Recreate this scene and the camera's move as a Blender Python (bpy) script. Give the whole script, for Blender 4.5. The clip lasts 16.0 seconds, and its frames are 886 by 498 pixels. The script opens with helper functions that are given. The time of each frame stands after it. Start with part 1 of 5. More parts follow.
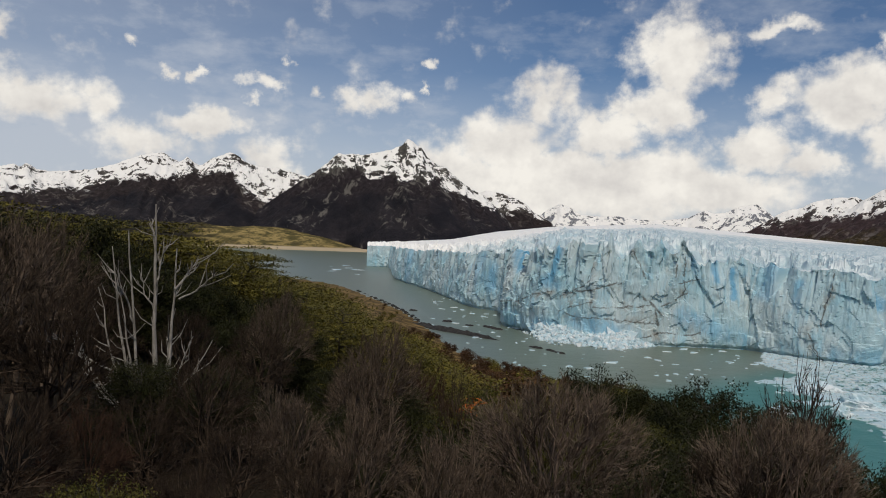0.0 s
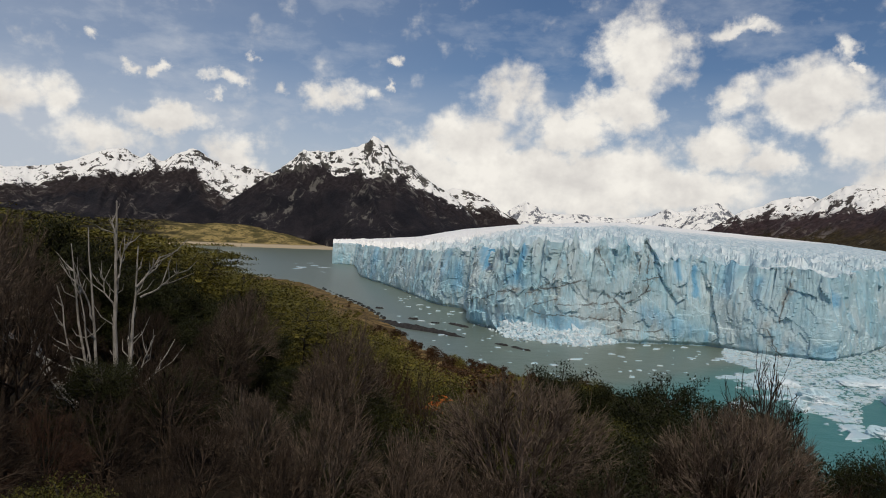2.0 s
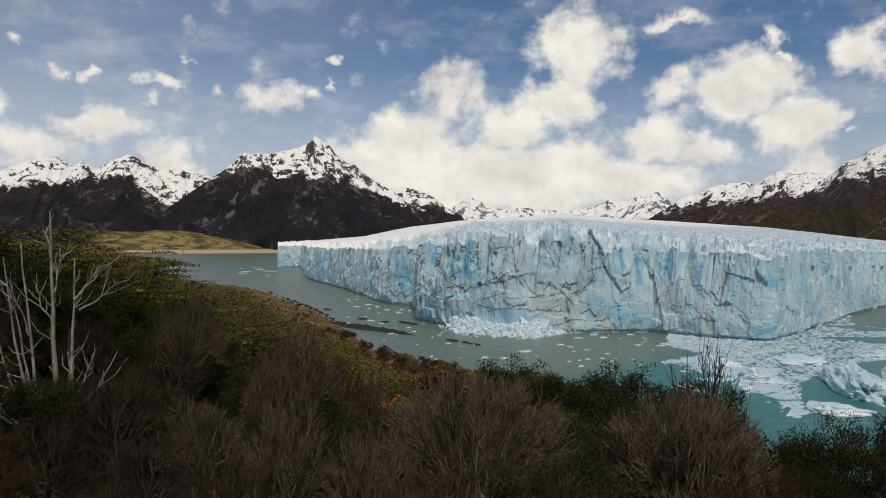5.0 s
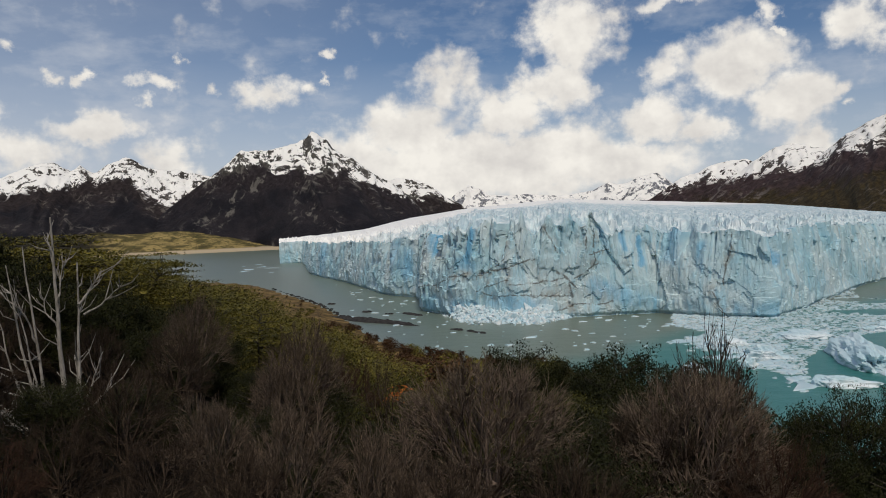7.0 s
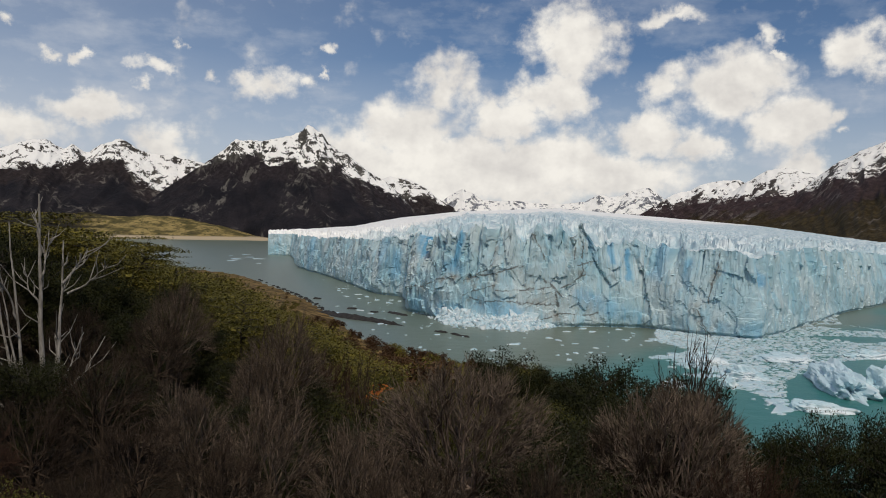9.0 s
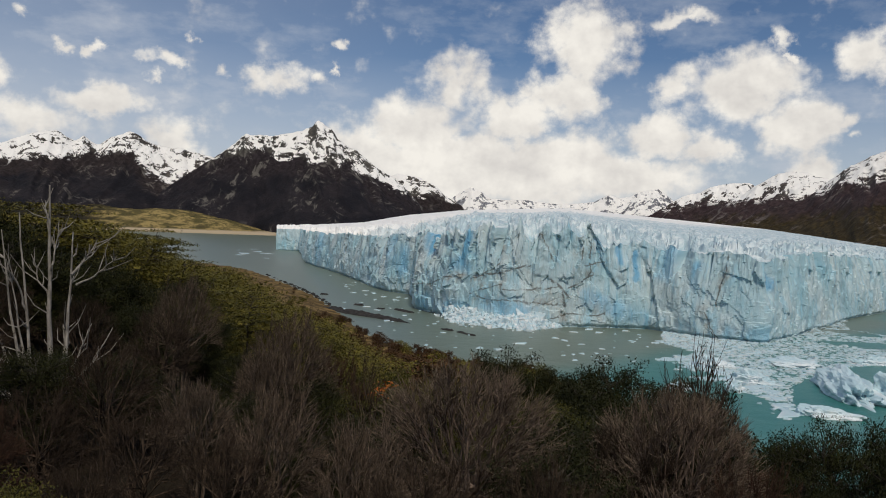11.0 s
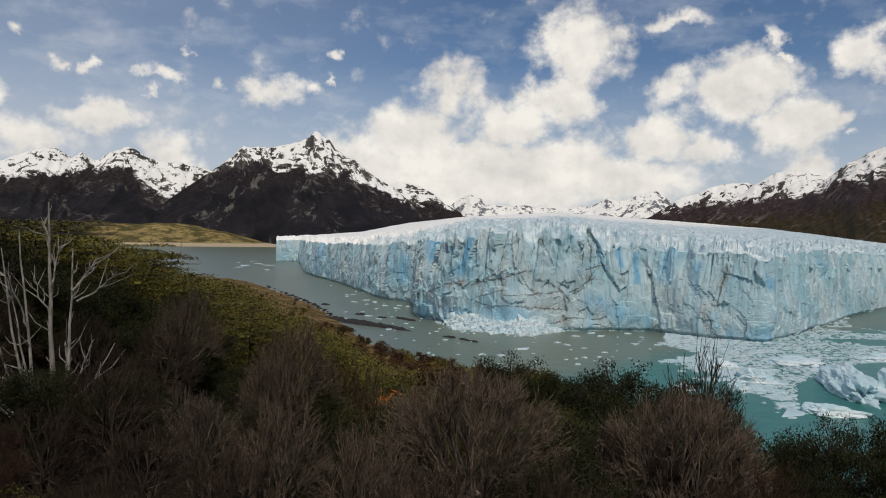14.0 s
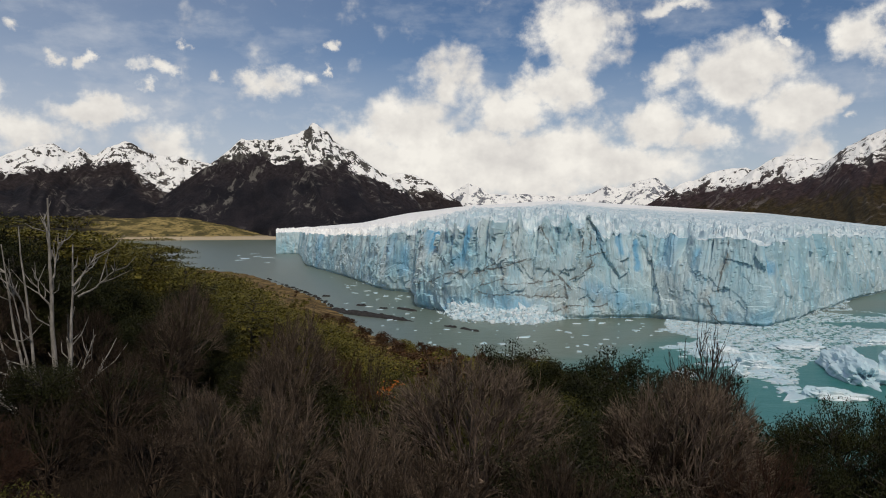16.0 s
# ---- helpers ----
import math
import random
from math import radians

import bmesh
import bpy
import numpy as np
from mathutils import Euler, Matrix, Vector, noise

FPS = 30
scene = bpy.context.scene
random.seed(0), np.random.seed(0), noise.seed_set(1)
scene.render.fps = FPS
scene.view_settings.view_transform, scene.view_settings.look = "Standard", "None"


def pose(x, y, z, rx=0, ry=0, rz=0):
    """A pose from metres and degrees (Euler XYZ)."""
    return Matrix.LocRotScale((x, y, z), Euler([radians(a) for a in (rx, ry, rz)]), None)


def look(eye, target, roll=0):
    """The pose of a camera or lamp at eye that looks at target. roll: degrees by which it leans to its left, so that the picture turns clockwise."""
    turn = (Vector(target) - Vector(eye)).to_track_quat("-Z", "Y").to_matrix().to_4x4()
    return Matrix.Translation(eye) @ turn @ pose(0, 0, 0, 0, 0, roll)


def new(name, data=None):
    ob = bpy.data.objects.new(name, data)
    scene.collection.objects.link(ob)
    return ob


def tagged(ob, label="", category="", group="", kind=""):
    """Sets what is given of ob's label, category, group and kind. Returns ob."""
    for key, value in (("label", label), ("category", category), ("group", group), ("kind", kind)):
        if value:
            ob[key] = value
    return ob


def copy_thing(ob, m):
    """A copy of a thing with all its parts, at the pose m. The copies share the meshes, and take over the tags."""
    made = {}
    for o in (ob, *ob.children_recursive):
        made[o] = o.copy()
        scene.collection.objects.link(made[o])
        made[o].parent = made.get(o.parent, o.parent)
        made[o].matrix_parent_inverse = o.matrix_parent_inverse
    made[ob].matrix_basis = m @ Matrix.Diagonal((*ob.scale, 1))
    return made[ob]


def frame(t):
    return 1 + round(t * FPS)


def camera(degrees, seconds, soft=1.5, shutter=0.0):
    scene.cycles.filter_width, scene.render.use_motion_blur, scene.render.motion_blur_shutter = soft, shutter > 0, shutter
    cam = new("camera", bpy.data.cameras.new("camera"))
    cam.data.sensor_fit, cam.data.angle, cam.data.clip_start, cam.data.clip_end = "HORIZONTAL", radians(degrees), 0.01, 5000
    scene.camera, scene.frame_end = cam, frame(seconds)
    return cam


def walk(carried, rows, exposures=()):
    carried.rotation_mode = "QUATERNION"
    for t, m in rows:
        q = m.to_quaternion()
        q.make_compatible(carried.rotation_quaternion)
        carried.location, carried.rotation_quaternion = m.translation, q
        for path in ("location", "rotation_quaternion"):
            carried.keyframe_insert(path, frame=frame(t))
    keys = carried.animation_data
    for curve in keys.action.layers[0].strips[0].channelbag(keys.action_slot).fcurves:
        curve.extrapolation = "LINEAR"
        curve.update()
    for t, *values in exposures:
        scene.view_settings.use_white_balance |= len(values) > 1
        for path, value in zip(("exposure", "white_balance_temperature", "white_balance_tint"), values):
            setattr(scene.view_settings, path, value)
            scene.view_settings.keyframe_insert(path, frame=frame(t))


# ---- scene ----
# ---------------------------------------------------------------- camera
EYE = Vector((0.0, 0.0, 55.0))          # above the lake, whose surface is z = 0
cam = camera(60, 16.0, soft=1.0)


def turned(yaw, pitch, roll):
    """Camera pose from degrees: yaw to the right of +y, pitch up, roll."""
    a, b = radians(yaw), radians(pitch)
    return look(EYE, EYE + Vector((math.sin(a) * math.cos(b), math.cos(a) * math.cos(b), math.sin(b))), roll)


TURNS = [(0.0, -6.76, -0.44, 2.08), (0.5, -6.55, -0.41, 2.21), (1.0, -5.88, -0.52, 2.2), (1.5, -5.14, -0.49, 2.34),
         (2.0, -4.22, -0.53, 2.14), (2.5, -1.65, -0.72, 2.59), (3.0, -0.26, -0.55, 1.7), (3.5, 0.01, -0.57, 0.47),
         (5.8, -0.47, -0.79, -0.67), (6.0, -0.19, -1.36, -2.47), (6.5, -0.35, -1.41, -2.87), (7.0, -0.36, -1.41, -2.51),
         (7.5, -0.23, -1.32, -2.6), (8.0, 0.03, -1.15, -1.64), (8.5, 0.12, -1.3, -0.76), (9.0, 0.45, -1.28, 1.1),
         (9.2, 0.34, -1.34, 1.18), (11.3, -0.13, -1.45, 2.15), (11.5, -0.36, -1.37, 1.64), (12.0, -0.6, -1.36, 1.48),
         (12.5, -0.44, -1.26, 1.72), (13.0, -0.35, -1.13, 1.5), (13.5, -0.09, -1.07, 1.08), (14.0, -0.13, -0.91, 0.68),
         (14.5, 0.0, -1.05, 0.9), (15.0, -0.07, -0.83, 0.53), (15.5, 0.03, -1.04, 0.04), (16.0, -0.12, -1.67, -0.22)]
walk(cam, [(t, turned(a, b, c)) for t, a, b, c in TURNS])

# ---------------------------------------------------------------- small tools


def lattice(ix, iy, iz):
    """Repeatable random value 0..1 for whole-number cells."""
    h = (ix * 374761393 + iy * 668265263 + iz * 2147483647) & 0xFFFFFFFF
    h = ((h ^ (h >> 13)) * 1274126177) & 0xFFFFFFFF
    h = ((h ^ (h >> 16)) * 2246822519) & 0xFFFFFFFF
    return ((h ^ (h >> 13)) & 0xFFFFFF) / float(0xFFFFFF)


def value_noise(x, y, z=0.0):
    """Smooth noise 0..1 over arrays."""
    x, y, z = np.broadcast_arrays(np.asarray(x, float), np.asarray(y, float), np.asarray(z, float))
    ix, iy, iz = (np.floor(a).astype(np.int64) for a in (x, y, z))
    fx, fy, fz = x - ix, y - iy, z - iz
    fx, fy, fz = (f * f * f * (f * (f * 6 - 15) + 10) for f in (fx, fy, fz))
    out = 0.0
    for dx in (0, 1):
        for dy in (0, 1):
            for dz in (0, 1):
                w = (fx if dx else 1 - fx) * (fy if dy else 1 - fy) * (fz if dz else 1 - fz)
                out = out + w * lattice(ix + dx, iy + dy, iz + dz)
    return out


def fbm(x, y, z=0.0, octaves=4):
    total, amp, norm = 0.0, 1.0, 0.0
    for o in range(octaves):
        k = 2.03 ** o
        total = total + amp * value_noise(x * k + 17.3 * o, y * k - 9.1 * o, z * k + 3.7 * o)
        norm, amp = norm + amp, amp * 0.5
    return total / norm


def ridged(x, y, z=0.0, octaves=4):
    """Noise with sharp crests, 0..1."""
    total, amp, norm = 0.0, 1.0, 0.0
    for o in range(octaves):
        k = 2.07 ** o
        total = total + amp * (1 - np.abs(2 * value_noise(x * k + 31.7 * o, y * k + 5.3 * o, z * k - 8.9 * o) - 1)) ** 1.6
        norm, amp = norm + amp, amp * 0.5
    return total / norm


def smooth(a, b, v):
    u = np.clip((np.asarray(v, float) - a) / (b - a), 0, 1)
    return u * u * (3 - 2 * u)


def at(az, r, z=0.0):
    """World point from degrees to the right of +y and metres from the viewpoint."""
    a = radians(az)
    return Vector((r * math.sin(a), r * math.cos(a), z))


def mesh_of(name, verts, faces, material, shade=False):
    me = bpy.data.meshes.new(name)
    me.from_pydata(np.asarray(verts).tolist(), [], faces if isinstance(faces, list) else faces.tolist())
    me.materials.append(material)
    if shade:
        me.polygons.foreach_set("use_smooth", [True] * len(me.polygons))
    me.update()
    return me


def part(name, data, parent, label="", kind=""):
    ob = new(name, data)
    ob.parent = parent
    return tagged(ob, label=label, kind=kind)


def grid_faces(rows, cols, closed=False):
    a = np.arange(rows * cols).reshape(rows, cols)
    if closed:
        a = np.concatenate([a, a[:, :1]], 1)
    return np.stack([a[:-1, :-1], a[:-1, 1:], a[1:, 1:], a[1:, :-1]], -1).reshape(-1, 4)


def set_uv(me, u, v):
    """UV map with one value per vertex."""
    layer = me.uv_layers.new(name="UVMap")
    idx = np.empty(len(me.loops), dtype=np.int32)
    me.loops.foreach_get("vertex_index", idx)
    layer.data.foreach_set("uv", np.stack([u[idx], v[idx]], -1).astype(np.float32).ravel())


# ---------------------------------------------------------------- sky, sun
SUN_AZ, SUN_EL = 168.0, 52.0             # degrees: to the right of +y, above the horizon
world = bpy.data.worlds.new("sky")
scene.world = world
world.use_nodes = True
wt = world.node_tree
wt.nodes.clear()


def wnode(kind, **sets):
    n = wt.nodes.new(kind)
    for key, value in sets.items():
        if key == "op":
            n.operation = value
        elif key == "val":
            for i, v in value.items():
                n.inputs[i].default_value = v
        elif key == "link":
            for i, s in value.items():
                wt.links.new(s, n.inputs[i])
    return n.outputs[0]


def wmath(op, a, b=0.0, c=0.0):
    n = wt.nodes.new("ShaderNodeMath")
    n.operation = op
    for i, v in enumerate((a, b, c)):
        if isinstance(v, (int, float)):
            n.inputs[i].default_value = v
        else:
            wt.links.new(v, n.inputs[i])
    return n.outputs[0]


coord = wt.nodes.new("ShaderNodeTexCoord").outputs["Generated"]
sep = wt.nodes.new("ShaderNodeSeparateXYZ")
wt.links.new(coord, sep.inputs[0])
AZ = wmath("MULTIPLY", wmath("ARCTAN2", sep.outputs[0], sep.outputs[1]), 57.29578)
EL = wmath("MULTIPLY", wmath("ARCSINE", sep.outputs[2]), 57.29578)
sky = wt.nodes.new("ShaderNodeTexSky")
sky.sky_type = "NISHITA"
sky.sun_disc = False
sky.sun_elevation, sky.sun_rotation = radians(SUN_EL), radians(SUN_AZ)
sky.altitude, sky.air_density, sky.dust_density, sky.ozone_density = 300, 1.0, 0.2, 4.0

comb = wt.nodes.new("ShaderNodeCombineXYZ")
wt.links.new(AZ, comb.inputs[0])
wt.links.new(EL, comb.inputs[1])
plane = comb.outputs[0]


def wnoise(scale, detail, rough, shift, stretch=(1, 1, 1)):
    m = wt.nodes.new("ShaderNodeMapping")
    m.inputs["Location"].default_value, m.inputs["Scale"].default_value = shift, stretch
    wt.links.new(plane, m.inputs[0])
    n = wt.nodes.new("ShaderNodeTexNoise")
    n.inputs["Scale"].default_value, n.inputs["Detail"].default_value, n.inputs["Roughness"].default_value = scale, detail, rough
    wt.links.new(m.outputs[0], n.inputs["Vector"])
    return n.outputs["Fac"]


# cumulus heaps: azimuth, elevation, half width, half height, weight (degrees)
TOWERS = [(9.8, 13.6, 3.6, 3.2, 1.0), (8.6, 10.1, 2.8, 2.7, 1.0), (5.0, 8.6, 3.3, 1.9, 0.95), (-2.6, 7.1, 5.0, 3.0, 0.9), (2.7, 4.6, 13.0, 3.0, 1.3), (15.1, 7.3, 3.3, 1.7, 0.9),
          (18.4, 6.8, 2.2, 1.6, 0.9), (20.6, 10.4, 4.4, 2.4, 1.0), (24.4, 7.6, 2.7, 2.5, 1.0), (25.2, 5.2, 2.2, 1.5, 0.85), (28.6, 12.0, 2.4, 1.8, 0.85), (13.0, 4.2, 6.2, 2.2, 1.0),
          (-24.2, 7.9, 3.1, 1.1, 0.9), (-35.1, 8.8, 4.1, 1.9, 0.85), (37.0, 9.0, 5.0, 3.0, 0.9)]
BANKS = [(0.5, 10.5, 2.6, 2.3, 0.75), (16.2, 10.4, 1.7, 1.6, 0.7), (-28.7, 6.2, 3.7, 1.5, 0.8), (-19.6, 5.8, 2.7, 1.7, 0.8), (-12.7, 10.4, 2.6, 1.2, 0.75), (-20.7, 11.3, 1.4, 0.6, 0.7),
         (-24.9, 11.3, 0.7, 0.6, 0.7), (17.0, 15.3, 2.6, 0.6, 0.7), (-6.8, 5.8, 5.0, 2.2, 0.8), (-31.0, 8.4, 1.8, 1.7, 0.75), (-46.0, 11.0, 6.0, 4.0, 0.8)]
SCRAPS = [(-8.1, 13.1, 0.7, 0.5, 0.6), (-9.9, 10.4, 1.1, 0.8, 0.65), (-29.0, 12.8, 0.8, 0.5, 0.6), (-21.0, 9.7, 0.7, 0.5, 0.6), (-8.6, 11.5, 0.4, 0.4, 0.6), (22.9, 13.4, 0.9, 1.0, 0.6),
          (23.6, 12.2, 0.7, 0.4, 0.6), (28.2, 7.2, 0.6, 0.3, 0.5), (27.0, 8.2, 0.9, 0.8, 0.6), (-16.6, 10.9, 0.8, 0.6, 0.55), (-18.6, 12.9, 0.5, 0.4, 0.5), (-26.9, 11.4, 0.7, 0.4, 0.5),
          (-37.2, 12.8, 1.2, 1.3, 0.6)]
# ragged outlines: the heaps are drawn on a rumpled chart of the sky
rn = wt.nodes.new("ShaderNodeTexNoise")
rn.inputs["Scale"].default_value, rn.inputs["Detail"].default_value, rn.inputs["Roughness"].default_value = 0.30, 9, 0.62
wt.links.new(plane, rn.inputs["Vector"])
rumple = wnode("ShaderNodeVectorMath", op="SUBTRACT", link={0: rn.outputs["Color"]}, val={1: (0.5, 0.5, 0.5)})
rumple = wnode("ShaderNodeVectorMath", op="MULTIPLY", link={0: rumple}, val={1: (6.0, 4.2, 0)})
rumpled = wnode("ShaderNodeVectorMath", op="ADD", link={0: rumple, 1: plane})
field = None
for a, e, wa, we, k in TOWERS + BANKS + SCRAPS:
    v = wnode("ShaderNodeVectorMath", op="SUBTRACT", link={0: rumpled}, val={1: (a, e, 0)})
    v = wnode("ShaderNodeVectorMath", op="MULTIPLY", link={0: v}, val={1: (1 / wa, 1 / we, 0)})
    d = wt.nodes.new("ShaderNodeVectorMath")
    d.operation = "LENGTH"
    wt.links.new(v, d.inputs[0])
    g = wmath("MULTIPLY", wmath("MAXIMUM", wmath("SUBTRACT", 1.25, d.outputs["Value"]), 0.0), k)
    field = g if field is None else wmath("MAXIMUM", field, g)
billow = wnoise(0.40, 12, 0.56, (3, 7, 0), (1, 1.15, 1))
wisps = wnoise(0.12, 6, 0.6, (11, 2, 0), (1, 2.2, 1))


def puffs(shift):
    """Rounded cauliflower lumps of a heap's rim, 0..1."""
    m = wt.nodes.new("ShaderNodeMapping")
    m.inputs["Location"].default_value = shift
    wt.links.new(plane, m.inputs[0])
    n = wt.nodes.new("ShaderNodeTexVoronoi")
    n.feature = "SMOOTH_F1"
    n.inputs["Scale"].default_value, n.inputs["Detail"].default_value, n.inputs["Roughness"].default_value, n.inputs["Smoothness"].default_value = 0.55, 3.0, 0.6, 0.7
    n.normalize = True
    wt.links.new(m.outputs[0], n.inputs["Vector"])
    return wmath("SUBTRACT", 1.0, n.outputs["Distance"])


lumps = puffs((2, 5, 0))
body = wmath("ADD", wmath("MULTIPLY", field, 1.25), wmath("ADD", wmath("MULTIPLY", wmath("SUBTRACT", billow, 0.5), 1.9), wmath("MULTIPLY", wmath("SUBTRACT", lumps, 0.62), 0.55)))
mr = wt.nodes.new("ShaderNodeMapRange")
mr.interpolation_type = "SMOOTHSTEP"
mr.inputs[1].default_value, mr.inputs[2].default_value = 0.12, 0.95
wt.links.new(body, mr.inputs[0])
cover = mr.outputs[0]
# thin veil, thicker towards the left of the lake and near the horizon
veil = wmath("MULTIPLY", wmath("MAXIMUM", wmath("SUBTRACT", wisps, 0.50), 0.0), 1.9)
low = wt.nodes.new("ShaderNodeMapRange")
low.inputs[1].default_value, low.inputs[2].default_value, low.inputs[3].default_value, low.inputs[4].default_value = 2.0, 12.5, 0.76, 0.0
wt.links.new(EL, low.inputs[0])
left = wt.nodes.new("ShaderNodeMapRange")
left.inputs[1].default_value, left.inputs[2].default_value, left.inputs[3].default_value, left.inputs[4].default_value = 2.0, -36.0, 0.0, 0.40
wt.links.new(AZ, left.inputs[0])
veil = wmath("MINIMUM", wmath("ADD", wmath("ADD", veil, low.outputs[0]), wmath("MULTIPLY", left.outputs[0], wmath("ADD", wisps, 0.45))), 0.85)
# light and grey within the heaps: brighter where the cloud thins towards the sun, greyer thick cores
toward = puffs((2 - 0.5, 5 - 0.7, 0))
core = wmath("MULTIPLY", wmath("SUBTRACT", lumps, toward), 1.3)
core = wmath("SUBTRACT", core, wmath("MULTIPLY", wmath("SUBTRACT", wnoise(0.16, 6, 0.55, (8.6, 1.9, 0), (1, 1.5, 1)), 0.5), 2.2))
ramp = wt.nodes.new("ShaderNodeMix")
ramp.data_type = "RGBA"
ramp.inputs[6].default_value = (0.60, 0.575, 0.555, 1)
ramp.inputs[7].default_value = (0.90, 0.865, 0.80, 1)
wt.links.new(wmath("ADD", core, 0.66), ramp.inputs[0])
veiled = wt.nodes.new("ShaderNodeMix")
veiled.data_type = "RGBA"
veiled.inputs[7].default_value = (0.51, 0.545, 0.605, 1)
wt.links.new(veil, veiled.inputs[0])
skyscale = wnode("ShaderNodeVectorMath", op="SCALE", link={0: sky.outputs[0]})
SKY_STRENGTH = 0.059
wt.nodes[-1].inputs["Scale"].default_value = SKY_STRENGTH
skyscale = wnode("ShaderNodeVectorMath", op="MULTIPLY", link={0: skyscale}, val={1: (0.92, 0.975, 1.06)})
wt.links.new(skyscale, veiled.inputs[6])
clouded = wt.nodes.new("ShaderNodeMix")
clouded.data_type = "RGBA"
wt.links.new(cover, clouded.inputs[0])
wt.links.new(veiled.outputs[2], clouded.inputs[6])
wt.links.new(ramp.outputs[2], clouded.inputs[7])
bg = wt.nodes.new("ShaderNodeBackground")
wt.links.new(clouded.outputs[2], bg.inputs[0])
outw = wt.nodes.new("ShaderNodeOutputWorld")
wt.links.new(bg.outputs[0], outw.inputs[0])

sun = new("sun", bpy.data.lights.new("sun", "SUN"))
sun.data.energy, sun.data.angle, sun.data.color = 2.2, radians(8.0), (1.0, 0.90, 0.75)
sun.matrix_world = look((0, 0, 0), -Vector((math.sin(radians(SUN_AZ)) * math.cos(radians(SUN_EL)), math.cos(radians(SUN_AZ)) * math.cos(radians(SUN_EL)), math.sin(radians(SUN_EL)))))

# ---------------------------------------------------------------- materials
class Shader:
    """A node material with short calls."""

    def __init__(self, name, rough=0.8):
        self.mat = bpy.data.materials.new(name)
        self.mat.use_nodes = True
        self.t = self.mat.node_tree
        self.p = self.t.nodes["Principled BSDF"]
        self.p.inputs["Roughness"].default_value = rough

    def put(self, value, socket):
        if isinstance(value, (int, float)):
            socket.default_value = value
        elif isinstance(value, tuple):
            socket.default_value = (*value, 1) if len(value) == 3 and len(socket.default_value) == 4 else value
        else:
            self.t.links.new(value, socket)

    def math(self, op, a, b=0.0, c=0.0):
        n = self.t.nodes.new("ShaderNodeMath")
        n.operation = op
        for i, v in enumerate((a, b, c)):
            self.put(v, n.inputs[i])
        return n.outputs[0]

    def coords(self, out="Object", scale=(1, 1, 1), shift=(0, 0, 0)):
        n = self.t.nodes.new("ShaderNodeTexCoord")
        m = self.t.nodes.new("ShaderNodeMapping")
        m.inputs["Scale"].default_value, m.inputs["Location"].default_value = scale, shift
        self.t.links.new(n.outputs[out], m.inputs[0])
        return m.outputs[0]

    def noise(self, vec, scale, detail=5, rough=0.55, warp=0.0):
        n = self.t.nodes.new("ShaderNodeTexNoise")
        for key, v in (("Scale", scale), ("Detail", detail), ("Roughness", rough), ("Distortion", warp)):
            n.inputs[key].default_value = v
        self.t.links.new(vec, n.inputs["Vector"])
        return n.outputs["Fac"]

    def crack(self, vec, scale, width):
        """1 along the borders of irregular cells, else 0."""
        n = self.t.nodes.new("ShaderNodeTexVoronoi")
        n.feature = "DISTANCE_TO_EDGE"
        n.inputs["Scale"].default_value = scale
        self.t.links.new(vec, n.inputs["Vector"])
        return self.span(n.outputs["Distance"], width, 0.0)

    def span(self, v, a, b, c=0.0, d=1.0):
        n = self.t.nodes.new("ShaderNodeMapRange")
        n.interpolation_type = "SMOOTHSTEP"
        self.put(v, n.inputs[0])
        for i, x in enumerate((a, b, c, d)):
            n.inputs[i + 1].default_value = x
        return n.outputs[0]

    def mix(self, fac, a, b):
        n = self.t.nodes.new("ShaderNodeMix")
        n.data_type = "RGBA"
        self.put(fac, n.inputs[0])
        self.put(a, n.inputs[6])
        self.put(b, n.inputs[7])
        return n.outputs[2]

    def xyz(self, vec):
        n = self.t.nodes.new("ShaderNodeSeparateXYZ")
        self.t.links.new(vec, n.inputs[0])
        return n.outputs

    def random(self):
        return self.t.nodes.new("ShaderNodeObjectInfo").outputs["Random"]

    def island(self):
        return self.t.nodes.new("ShaderNodeNewGeometry").outputs["Random Per Island"]

    def slope(self):
        """Upward part of the surface normal."""
        n = self.t.nodes.new("ShaderNodeNewGeometry")
        return self.xyz(n.outputs["Normal"])[2]

    def bump(self, height, strength=0.5, distance=0.1):
        n = self.t.nodes.new("ShaderNodeBump")
        n.inputs["Strength"].default_value, n.inputs["Distance"].default_value = strength, distance
        self.t.links.new(height, n.inputs["Height"])
        self.t.links.new(n.outputs[0], self.p.inputs["Normal"])

    def done(self, colour, rough=None):
        self.put(colour, self.p.inputs["Base Color"])
        if rough is not None:
            self.put(rough, self.p.inputs["Roughness"])
        return self.mat


